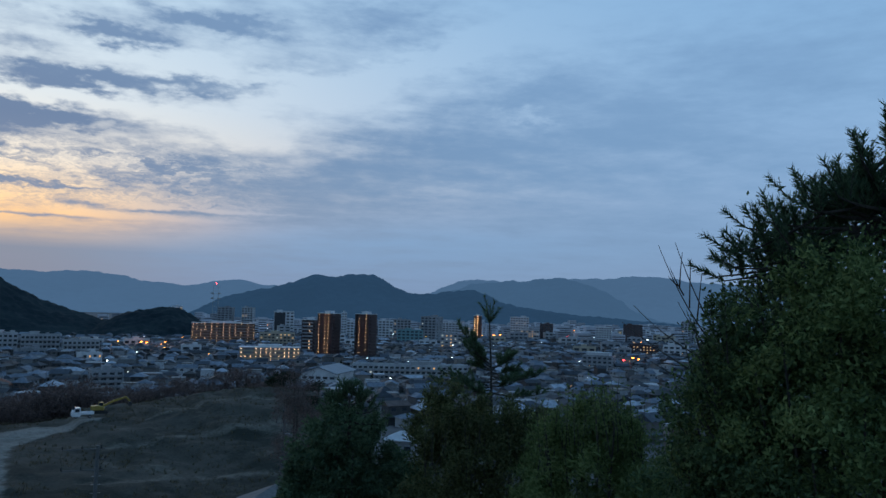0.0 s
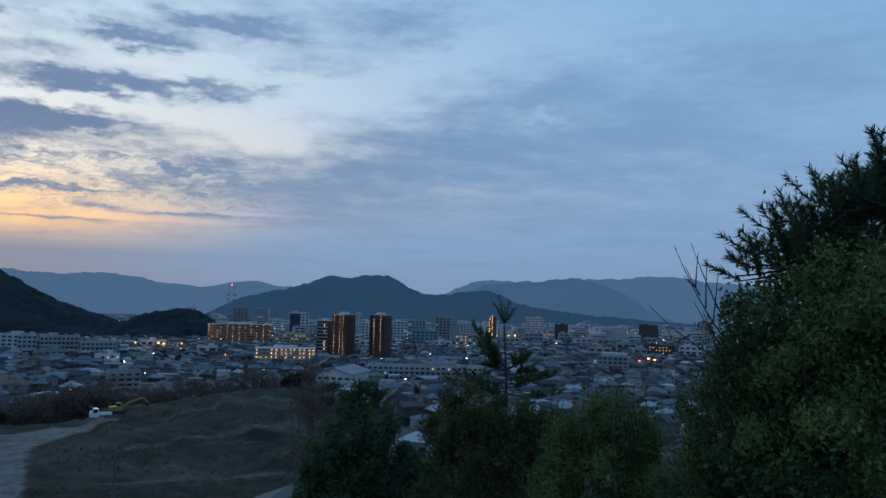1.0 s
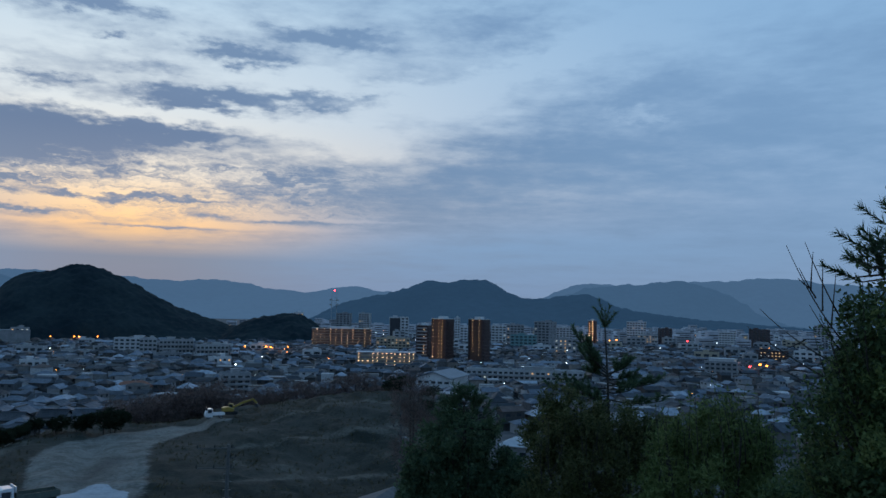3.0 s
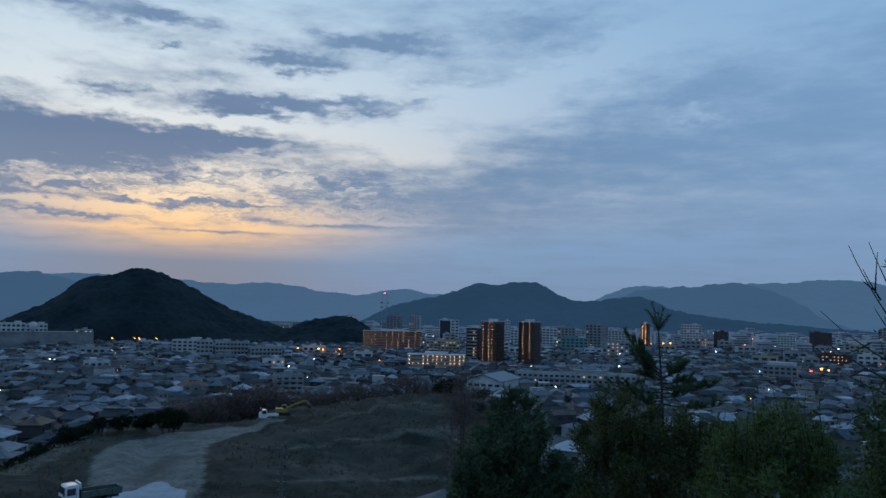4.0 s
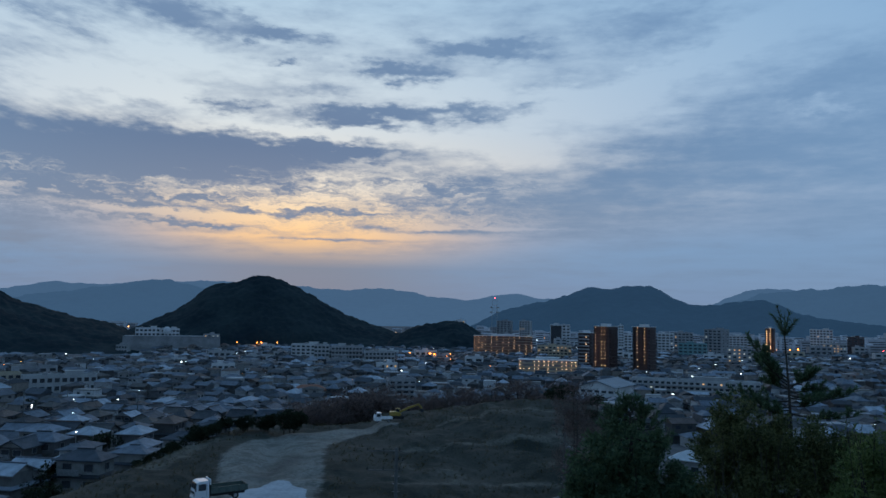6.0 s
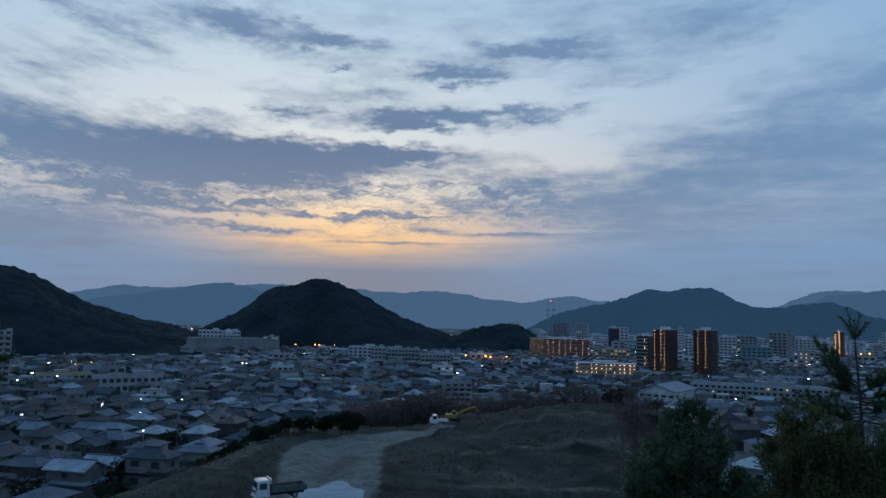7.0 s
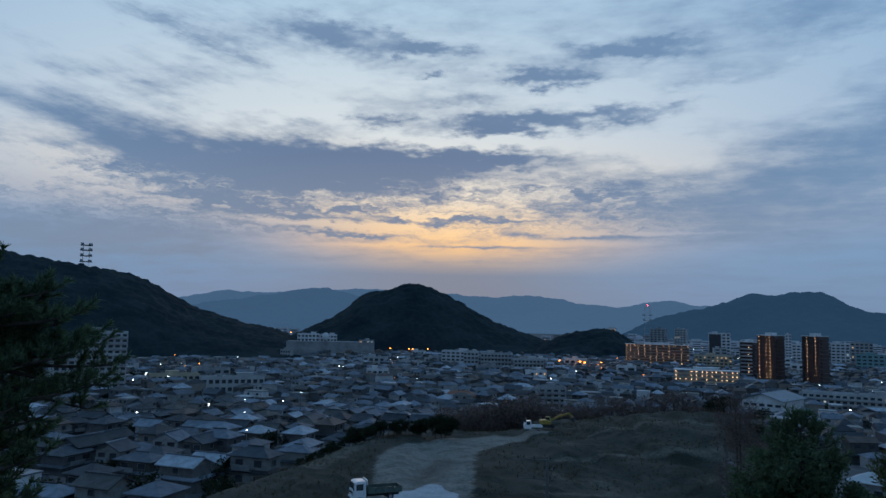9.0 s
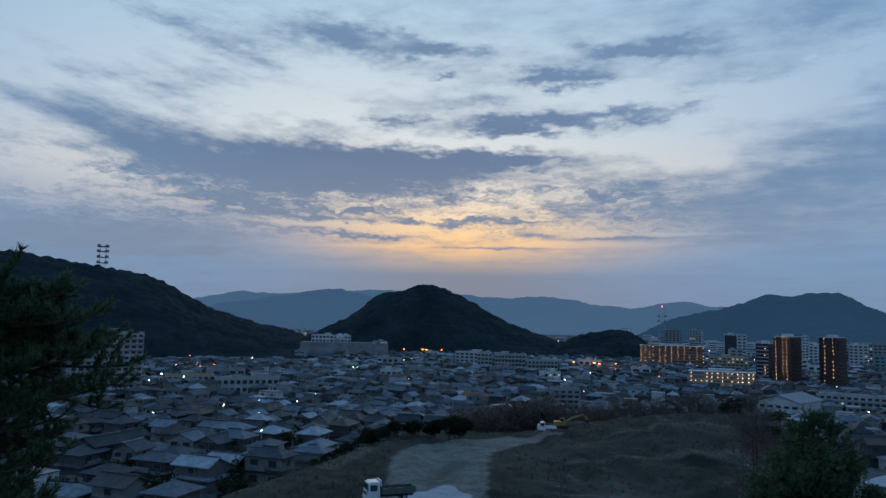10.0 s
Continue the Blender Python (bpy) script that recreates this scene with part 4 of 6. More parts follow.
def far_houses(name, label, items):
    """Houses too far to pick apart, joined."""
    vs, fs, mi = [], [], []

    def add(points, faces, m):
        o = len(vs)
        vs.extend(points)
        fs.extend([tuple(o + i for i in f) for f in faces])
        mi.extend([m] * len(faces))

    for r, a, x, y, z, turn in items:
        c, s = math.cos(radians(turn)), math.sin(radians(turn))
        w_, d_, h_ = hr.uniform(4.6, 11.5), hr.uniform(4.6, 7.4), hr.choice((2.6, 3.2, 5.4, 5.6, 5.8, 6.4, 7.6))
        hw, hd, ov = w_ / 2, d_ / 2, hr.uniform(0.4, 0.8)
        rise = hr.uniform(0.22, 0.36) * d_

        def T(p):
            return (x + p[0] * c - p[1] * s, y + p[0] * s + p[1] * c, z + p[2])
        sq = [(-hw, -hd), (hw, -hd), (hw, hd), (-hw, hd)]
        add([T((*p, -0.5)) for p in sq] + [T((*p, h_)) for p in sq], [(0, 1, 5, 4), (1, 2, 6, 5), (2, 3, 7, 6), (3, 0, 4, 7)], 0)
        kind = hr.random()
        e = [(-hw - ov, -hd - ov), (hw + ov, -hd - ov), (hw + ov, hd + ov), (-hw - ov, hd + ov)]
        if kind > 0.84:
            # flat roof with a raised edge
            add([T((*p, h_)) for p in sq] + [T((*p, h_ + 0.6)) for p in sq], [(0, 1, 5, 4), (1, 2, 6, 5), (2, 3, 7, 6), (3, 0, 4, 7), (4, 5, 6, 7)], 0)
        else:
            k = max(0.1, hw - hd) if kind < 0.45 else hw + ov
            add([T((*p, h_)) for p in e] + [T((-k, 0, h_ + rise)), T((k, 0, h_ + rise))], [(0, 1, 5, 4), (1, 2, 5), (2, 3, 4, 5), (3, 0, 4), (3, 2, 1, 0)], 1)
        if hr.random() < 0.5:
            # lean-to shed beside the house
            lx, ly, lw, lh = hw + 1.4, hr.uniform(-hd, hd), hr.uniform(1.2, 2.2), hr.uniform(2.0, 2.8)
            qd = [(lx - 1.4, ly - lw), (lx + 1.2, ly - lw), (lx + 1.2, ly + lw), (lx - 1.4, ly + lw)]
            add([T((*p, -0.5)) for p in qd] + [T((*p, lh + (0.5 if p[0] < lx else 0))) for p in qd], [(0, 1, 5, 4), (1, 2, 6, 5), (2, 3, 7, 6), (3, 0, 4, 7)], 0)
            add([T((p[0], p[1], lh + 0.05 + (0.5 if p[0] < lx else 0))) for p in qd], [(0, 1, 2, 3)], 1)
        if h_ > 5:
            g = 0.9
            e0, e1 = [(p * (1 + g / hw), q * (1 + g / hd)) for p, q in sq], sq
            add([T((*p, 2.7)) for p in e0] + [T((*p, 3.2)) for p in e1], [(0, 1, 5, 4), (1, 2, 6, 5), (2, 3, 7, 6), (3, 0, 4, 7)], 1)
        for q in (-0.25, 0.25):
            zc = h_ - 1.6
            add([T((q * w_ - 0.8, -hd - 0.05, zc)), T((q * w_ + 0.8, -hd - 0.05, zc)), T((q * w_ + 0.8, -hd - 0.05, zc + 1)), T((q * w_ - 0.8, -hd - 0.05, zc + 1))], [(0, 1, 2, 3)], 2)
    me = bpy.data.meshes.new(name)
    me.from_pydata(vs, [], fs)
    for m in (WALL_FAR, ROOF_FAR, GLASS):
        me.materials.append(m)
    me.polygons.foreach_set("material_index", mi)
    me.update()
    return tagged(new(name, me), label, "houses", kind="stuff")


far_houses("distant_houses", "crowded houses with tiled roofs across the town", rest)


# ---- street lamps and other lights ----
LAMP_HEAD = {m.name: mesh("lamp_head", boxes((-0.35, 0.35, -0.5, 0.2, -0.1, 0.1), (-0.28, 0.28, -0.5, 0.1, -0.25, -0.1)), m) for m in (LAMP_WHITE, LAMP_ORANGE, LAMP_RED)}
POLE = mesh("pole", boxes((-0.07, 0.07, -0.07, 0.07, -0.5, 5.6), (-0.05, 0.05, -1.0, 0.07, 5.5, 5.6)), STEEL)


def street_lamp(x, y, z, mat=LAMP_WHITE, size=1.0, label="lit white street lamp on a steel pole"):
    root = thing("street_lamp", label, "street lamp", x, y, z, math.degrees(-math.atan2(x, y)), "street lamps")
    root.matrix_basis = root.matrix_basis @ Matrix.Scale(1.3 if mat is LAMP_WHITE else 1.75, 4)
    put_part("pole", POLE, root, pose(0, 0, 0))
    put_part("lamp_head", LAMP_HEAD[mat.name], root, pose(0, -0.9, 5.5) @ Matrix.Scale(size * (0.62 if mat is LAMP_WHITE else 0.46), 4))
    return root


for a, dist, size in ((-38.25, 480, 1.7), (-37.42, 530, 2.0), (-30.48, 262, 0.8), (-30.22, 196, 0.7), (-35.9, 505, 1.6), (-23.6, 617, 1.8), (-31.15, 740, 1.8), (-29.4, 657, 1.5), (-27.7, 350, 1.1), (-7.37, 533, 1.8), (17.7, 606, 2.0), (13.0, 416, 1.6), (-37.85, 275, 1.0), (-33.0, 330, 1.0)):
    x, y = polar(a, dist)
    street_lamp(x, y, ground_at(x, y), LAMP_WHITE, size)
for a, dist, size, mat in ((-19.76, 955, 2.6, LAMP_ORANGE), (-18.3, 955, 2.6, LAMP_ORANGE), (-18.0, 955, 2.8, LAMP_ORANGE), (-16.84, 955, 2.4, LAMP_ORANGE), (-6.74, 740, 2.4, LAMP_ORANGE), (-5.2, 735, 3.2, LAMP_ORANGE), (-4.85, 722, 3.0, LAMP_ORANGE), (-3.6, 730, 2.0, LAMP_ORANGE),
                           (31.37, 645, 3.4, LAMP_ORANGE), (31.8, 630, 2.6, LAMP_ORANGE), (30.7, 610, 2.6, LAMP_RED), (21.4, 1150, 4.0, LAMP_ORANGE), (22.2, 1150, 4.0, LAMP_ORANGE), (20.9, 1120, 3.4, LAMP_ORANGE), (26.5, 1180, 3.0, LAMP_RED)):
    x, y = polar(a, dist)
    street_lamp(x, y, ground_at(x, y), mat, size, "lit red signal lamp" if mat is LAMP_RED else "lit orange sodium street lamp")
for k in range(130):
    a, dist = hr.uniform(-45, 37), 240 + 900 * hr.random() ** 0.8
    x, y = polar(a, dist)
    if ground_at(x, y) > 12 or (a < -26 and dist > 740) or (a < -2 and dist > 940) or -14 < a < 8 and dist < 300:
        continue
    street_lamp(x, y, ground_at(x, y), LAMP_ORANGE if hr.random() < 0.1 else LAMP_WHITE, hr.uniform(0.4, 0.85) * max(1, dist / 420))
# the glow that the sodium lamps throw on the walls about them
for a, dist, z in ((-4.9, 722, 11.0), (-18.2, 950, 12.0), (21.8, 1140, 14.0), (31.5, 632, 10.0)):
    pool = new("sodium_glow", bpy.data.lights.new("sodium_glow", "POINT"))
    pool.data.energy, pool.data.color, pool.data.shadow_soft_size = 5200, (1.0, 0.36, 0.08), 0.6
    pool.location = (*polar(a, dist), z)
bm = bmesh.new()
for k in range(260):
    a, dist = hr.uniform(-32, 37), hr.uniform(1000, 2300)
    x, y = polar(a, dist)
    s = hr.uniform(0.2, 0.5) * dist / 1100
    z = hr.uniform(3, 12)
    box(bm, x - s, x + s, y - s, y + s, z - s * 0.7, z + s * 0.7, hr.choice((0, 0, 0, 1, 2)))
tagged(part("distant_lights", bm, [LAMP_WHITE, LAMP_WARM, LAMP_ORANGE]), "scattered small lights of the far town", "lights", kind="stuff")
# joined far blocks in front of the mountain foot
bm = bmesh.new()
for k in range(560):
    a, dist = (hr.uniform(-32, 38) if k < 200 else hr.uniform(-2, 38)), hr.uniform(1180, 2250)
    x, y = polar(a, dist)
    w_, h_ = hr.uniform(10, 34), hr.uniform(5, 13) + 14 * hr.random() ** 3
    box(bm, x - w_ / 2, x + w_ / 2, y - 6, y + 6, -0.5, h_)
    for f in range(int(h_ // 4)):
        box(bm, x - w_ / 2 + 1, x + w_ / 2 - 1, y - 6.2, y - 6, f * 4 + 1.2, f * 4 + 2.7, 1)
# haze before these blocks put in as bluish walls with a faint emission
HAZE_GLOW_WALL = material("haze_glow_far_wall", (0.2, 0.22, 0.25), (0.42, 0.44, 0.47), 0.02, 0.9, vary=0.5, island=True, glow=(0.06, 0.1, 0.16), glow_power=0.22)
tagged(part("distant_blocks", bm, [HAZE_GLOW_WALL, GLASS]), "far hazy pale town blocks below the mountain", "buildings", kind="stuff")

# one large house with an orange-brown roof among the grey ones
ORANGE_TILE = material("orange_roof_tile", (0.2, 0.075, 0.04), (0.3, 0.12, 0.07), 0.5, 0.7, bump=0.04, bump_scale=4)
x, y = polar(-14.3, 415)
big = thing("house", "broad house with an orange-brown tiled roof", "house", x, y, ground_at(x, y), 20, "houses of the town")
part("wall", boxes((-9, 9, -4.5, 4.5, -1, 4.6)), WALL, big)
part("roof", hip(18, 9, 4.6, 3.0, 0.8), ORANGE_TILE, big)
for q in (-6, -2, 2, 6):
    put_part("window", pane(1.8, 1.2, GLASS), big, pose(q, -4.52, 2.2))


# ---- terrace: dirt track, vehicles, poles ----
VAN_WHITE = material("white_vehicle_paint", (0.62, 0.63, 0.64), (0.74, 0.75, 0.76), 1.5, 0.3)
YELLOW = material("yellow_machine_paint", (0.24, 0.165, 0.03), (0.36, 0.25, 0.05), 1.2, 0.45)
BED_GREEN = material("worn_green_steel", (0.05, 0.075, 0.065), (0.09, 0.12, 0.1), 1.5, 0.5)
RUBBER = material("black_rubber", (0.012, 0.012, 0.012), (0.03, 0.03, 0.03), 4, 0.8)
LIGHT_GLASS = material("headlight_glass", (0.45, 0.46, 0.48), (0.6, 0.6, 0.62), 3, 0.15)
CONCRETE_POLE = material("concrete_pole", (0.08, 0.08, 0.078), (0.14, 0.14, 0.135), 1.5, 0.85)


def disc(r, wd, seg=20):
    bm = bmesh.new()
    bmesh.ops.create_cone(bm, segments=seg, cap_ends=True, radius1=r, radius2=r, depth=wd, matrix=Matrix.Rotation(radians(90), 4, "X"))
    return bm


def wheel(parent, x, y, r, wd=0.26):
    tyre = part("wheel", disc(r, wd), RUBBER, parent)
    tyre.matrix_basis = pose(x, y, r)
    part("rim", disc(r * 0.55, wd + 0.04, 14), STEEL, tyre)


def profile_body(points, wd, bev=0.06):
    """A body pulled across y from a side outline in x, z."""
    bm = bmesh.new()
    a = [bm.verts.new((x, -wd / 2, z)) for x, z in points]
    b = [bm.verts.new((x, wd / 2, z)) for x, z in points]
    bm.faces.new(a[::-1]), bm.faces.new(b)
    for i in range(len(points)):
        j = (i + 1) % len(points)
        bm.faces.new((a[i], a[j], b[j], b[i]))
    bmesh.ops.recalc_face_normals(bm, faces=bm.faces)
    bmesh.ops.bevel(bm, geom=list(bm.edges), offset=bev, segments=2, affect="EDGES", clamp_overlap=True)
    return bm


def truck(x, y, turn):
    """A cab-over tipper lorry, nose along -x."""
    root = thing("dump_truck", "white dump truck with dark green bed on the dirt track", "truck", x, y, ground_at(x, y) + 0.4, turn)
    cab = part("cab", profile_body([(-3.4, 0.45), (-3.45, 1.3), (-3.25, 2.45), (-2.9, 2.6), (-1.75, 2.6), (-1.65, 0.45)], 2.1), VAN_WHITE, root, "white painted cab")
    part("windscreen", boxes((-3.44, -3.36, -0.92, 0.92, 1.42, 2.2)), GLASS, cab).matrix_basis = pose(-0.04, 0, 0.02, 0, 3, 0)
    for s in (-1, 1):
        part("side_window", boxes((-3.05, -2.1, s * 1.06 - 0.02, s * 1.06 + 0.02, 1.45, 2.25)), GLASS, cab)
        part("door_seam", boxes((-2.02, -1.99, s * 1.055 - 0.01, s * 1.055 + 0.01, 0.7, 2.35)), RUBBER, cab)
        part("mirror", boxes((-3.5, -3.4, s * 1.25 - 0.1, s * 1.25 + 0.1, 1.5, 1.95), (-3.42, -3.38, s * 1.05 - 0.02, s * 1.25 + 0.02, 1.9, 1.94)), RUBBER, root)
        part("headlight", boxes((-3.52, -3.44, s * 0.75 - 0.18, s * 0.75 + 0.18, 0.75, 0.98)), LIGHT_GLASS, root)
    part("bumper", boxes((-3.55, -3.3, -1.05, 1.05, 0.4, 0.66)), VAN_WHITE, root)
    part("grille", boxes((-3.5, -3.44, -0.7, 0.7, 1.02, 1.28)), RUBBER, root)
    part("chassis", boxes((-3.2, 3.1, -0.45, 0.45, 0.5, 0.8)), RUBBER, root)
    bed = part("tipper_bed", boxes((-1.45, 3.3, -1.05, 1.05, 0.95, 1.08), (-1.45, 3.3, -1.08, -1.0, 1.08, 1.72), (-1.45, 3.3, 1.0, 1.08, 1.08, 1.72), (-1.48, -1.38, -1.05, 1.05, 1.08, 2.05), (3.22, 3.32, -1.05, 1.05, 1.05, 1.7)), BED_GREEN, root, "dark green steel tipper bed")
    for k in range(6):
        for s in (-1, 1):
            part("stake", boxes((-1.3 + 0.85 * k, -1.2 + 0.85 * k, s * 1.12 - 0.03, s * 1.12 + 0.03, 1.0, 1.7)), BED_GREEN, bed)
    part("lamp_guard", boxes((-1.62, -1.5, -1.0, 1.0, 2.05, 2.75), ), VAN_WHITE, root, "white headboard behind the cab")
    for wx in (-2.6, 1.7):
        for s in (-1, 1):
            wheel(root, wx, s * 0.9, 0.43)
    return root


tx, ty = polar(-20.5, 83)
lorry = truck(tx, ty, 38)
lorry.matrix_basis = lorry.matrix_basis @ Matrix.Scale(0.82, 4)


def kei_truck(x, y, turn):
    root = thing("light_truck", "small white pickup truck parked beside the excavator", "truck", x, y, ground_at(x, y) + 0.3, turn)
    cab = part("cab", profile_body([(-1.65, 0.3), (-1.68, 0.95), (-1.3, 1.75), (-0.45, 1.78), (-0.4, 0.3)], 1.45), VAN_WHITE, root)
    part("windscreen", boxes((-1.5, -1.44, -0.62, 0.62, 1.05, 1.65)), GLASS, cab).matrix_basis = pose(-0.18, 0, 0.1, 0, 10, 0)
    for s in (-1, 1):
        part("side_window", boxes((-1.3, -0.6, s * 0.735 - 0.02, s * 0.735 + 0.02, 1.05, 1.6)), GLASS, cab)
    part("load_bed", boxes((-0.35, 1.65, -0.7, 0.7, 0.6, 0.68), (-0.35, 1.65, -0.72, -0.67, 0.68, 0.98), (-0.35, 1.65, 0.67, 0.72, 0.68, 0.98), (1.6, 1.66, -0.7, 0.7, 0.68, 0.98)), VAN_WHITE, root)
    for wx in (-1.1, 1.0):
        for s in (-1, 1):
            wheel(root, wx, s * 0.62, 0.27, 0.16)
    return root


cx, cy = polar(-8.7, 138)
kei_truck(cx, cy, 20)


def tube(points, radius, seg=6):
    """A round bar through the points; radius may be a pair for a taper."""
    r0, r1 = radius if isinstance(radius, tuple) else (radius, radius)
    bm = bmesh.new()
    rings = []
    pts = [Vector(p) for p in points]
    for i, p in enumerate(pts):
        d = (pts[min(i + 1, len(pts) - 1)] - pts[max(i - 1, 0)]).normalized()
        u = d.orthogonal().normalized()
        v = d.cross(u)
        r = r0 + (r1 - r0) * i / (len(pts) - 1)
        rings.append([bm.verts.new(p + (u * math.cos(6.2832 * k / seg) + v * math.sin(6.2832 * k / seg)) * r) for k in range(seg)])
    for a, b in zip(rings, rings[1:]):
        for k in range(seg):
            bm.faces.new((a[k], a[(k + 1) % seg], b[(k + 1) % seg], b[k]))
    bm.faces.new(rings[0][::-1]), bm.faces.new(rings[-1])
    return bm


def excavator(x, y, turn):
    """Tracked excavator, boom towards +x."""
    root = thing("excavator", "yellow tracked excavator with its boom stretched out beside the mound", "excavator", x, y, ground_at(x, y) + 0.5, turn)
    for s in (-1, 1):
        part("track", profile_body([(-1.7, 0.15), (-1.9, 0.45), (-1.7, 0.8), (1.7, 0.8), (1.9, 0.45), (1.7, 0.15)], 0.5, 0.08), RUBBER, root).matrix_basis = pose(0, s * 1.0, 0)
    part("body", profile_body([(-2.0, 0.95), (-2.1, 1.9), (-0.4, 2.0), (0.9, 1.6), (0.9, 0.95)], 2.3), YELLOW, root)
    cab = part("cab", profile_body([(-0.5, 1.2), (-0.5, 2.7), (0.5, 2.75), (0.85, 1.9), (0.85, 1.2)], 0.95), YELLOW, root)
    cab.matrix_basis = pose(0, 0.65, 0)
    part("cab_window", boxes((-0.4, 0.5, -0.5, 0.5, 1.75, 2.55)), GLASS, cab)
    part("boom", profile_body([(0.4, 1.5), (0.5, 1.95), (2.8, 3.3), (5.3, 4.0), (5.4, 3.65), (3.0, 2.75)], 0.42), YELLOW, root)
    part("stick", profile_body([(5.0, 4.05), (5.6, 4.1), (6.6, 3.0), (6.3, 2.7)], 0.32), YELLOW, root)
    part("boom_ram", tube([(0.9, 0, 1.5), (2.8, 0, 2.7)], 0.1), STEEL, root)
    part("bucket", profile_body([(6.2, 2.8), (6.8, 2.7), (6.9, 2.0), (6.3, 1.9), (5.9, 2.2)], 0.9, 0.05), DARK, root)
    return root


ex, ey = polar(-7.6, 141)
digger = excavator(ex, ey, 4)
digger.matrix_basis = digger.matrix_basis @ Matrix.Scale(0.72, 4)


def utility_pole(x, y, top, arms, turn, lamp=False, drum=True):
    z = ground_at(x, y)
    h = top - z
    root = thing("utility_pole", "tall concrete utility pole with crossarms and wires", "utility pole", x, y, z, turn)
    part("pole", tube([(0, 0, -1), (0, 0, h)], (0.2, 0.12), 10), CONCRETE_POLE, root)
    for q, x0, x1 in arms:
        arm = part("crossarm", boxes((x0, x1, -0.15, -0.09, h - q, h - q + 0.07)), CONCRETE_POLE, root)
        for k in range(3):
            part("insulator", tube([(x0 + (x1 - x0) * k / 2.2, -0.13, h - q + 0.07), (x0 + (x1 - x0) * k / 2.2, -0.13, h - q + 0.3)], (0.06, 0.035)), RUBBER, arm)
    if drum:
        part("transformer", tube([(0.45, -0.1, h - 3.4), (0.45, -0.1, h - 2.4)], 0.32, 12), GREY, root)
    part("step_bolts", boxes(*[(-0.32, 0.32, -0.02, 0.02, h - 7 + 0.6 * k, h - 6.97 + 0.6 * k) for k in range(9)]), STEEL, root)
    return root


px, py = polar(5.13, 70)
utility_pole(px, py, 46 - 70 * math.tan(radians(7.55)), [(0.6, -0.9, 0.9), (1.5, -0.7, 0.7), (2.3, -0.2, 1.0), (3.9, -0.3, 1.0)], -10)
px, py = polar(-7.6, 60)
utility_pole(px, py, 46 - 60 * math.tan(radians(9.95)), [(0.25, -2.3, 0.5), (1.75, -2.3, 0.5), (1.0, -0.2, 0.6)], 6, drum=False)
for a, dist, top in ((-33.5, 235, 24), (-26.4, 300, 16), (-37.5, 300, 18), (-20.5, 340, 12), (-30.9, 380, 11)):
    px, py = polar(a, dist)
    utility_pole(px, py, top, [(0.4, -0.9, 0.9), (1.2, -0.7, 0.7)], hr.uniform(-40, 40))
# sheds below the lookout
x, y = polar(3.9, 66)
shed = thing("shed", "small shed with a grey sheet metal roof", "shed", x, y, ground_at(x, y), -25)
hz_ = 46 - 66 * math.tan(radians(13.5)) - ground_at(x, y)
part("wall", boxes((-3, 3, -2.2, 2.2, -1, hz_ - 1.2)), GREY, shed)
part("roof", prism(6, 4.4, hz_ - 1.2, 1.2, 0.4, 0.08), CONCRETE_POLE, shed)
x, y = polar(14.2, 140)
zt = 46 - 140 * math.tan(radians(9.2))
cot = thing("house", "house with a pale metal hipped roof below the shrubs", "house", x, y, zt - 6.6, -30)
part("wall", boxes((-2.9, 2.9, -2.6, 2.6, -4, 5.0)), GREY, cot)
part("roof", hip(5.8, 5.2, 5.0, 1.6, 0.5), WHITE, cot)
for q in (-1.4, 1.4):
    put_part("window", pane(1.2, 1.0, GLASS), cot, pose(q, -2.62, 3.6))


# ---- plants ----
def leaf_material(name, dark, pale, rough=0.7):
    mat = bpy.data.materials.new(name)
    mat.use_nodes = True
    n = Nodes(mat.node_tree)
    isl = n.add("NewGeometry").outputs["Random Per Island"]
    co = n.add("TexCoord").outputs["Object"]
    f = n.m("ADD", n.m("MULTIPLY", isl, 0.6), n.m("MULTIPLY", n.noise(co, 1.3, 3.0), 0.5))
    col = n.mix(n.span(f, 0.2, 0.85), (*dark, 1), (*pale, 1))
    b = n.add("BsdfPrincipled", Base_Color=col, Roughness=rough)
    b.inputs["Specular IOR Level"].default_value = 0.15
    tr = n.add("BsdfTranslucent", Color=col)
    mx = n.add("MixShader", Fac=0.45)
    n.links.new(b.outputs[0], mx.inputs[1])
    n.links.new(tr.outputs[0], mx.inputs[2])
    n.links.new(mx.outputs[0], n.add("OutputMaterial").inputs[0])
    return mat


LEAF_DARK = leaf_material("evergreen_leaf", (0.04, 0.068, 0.03), (0.14, 0.2, 0.085))
LEAF_OLIVE = leaf_material("olive_leaf", (0.06, 0.07, 0.03), (0.17, 0.18, 0.075))
LEAF_MID = leaf_material("mid_green_leaf", (0.07, 0.105, 0.035), (0.22, 0.28, 0.1))
LEAF_BRIGHT = leaf_material("fresh_green_leaf", (0.08, 0.115, 0.038), (0.2, 0.25, 0.09))
NEEDLE = leaf_material("pine_needle", (0.048, 0.085, 0.048), (0.125, 0.18, 0.095))
LEAF_BROWN = leaf_material("brown_bud_twig", (0.075, 0.057, 0.052), (0.19, 0.14, 0.125), 0.8)
LEAF_FAR = leaf_material("dark_foliage", (0.014, 0.022, 0.014), (0.04, 0.052, 0.028), 0.8)
BARK = material("rough_bark", (0.03, 0.025, 0.02), (0.075, 0.06, 0.048), 3.0, 0.95, bump=0.02, bump_scale=30)


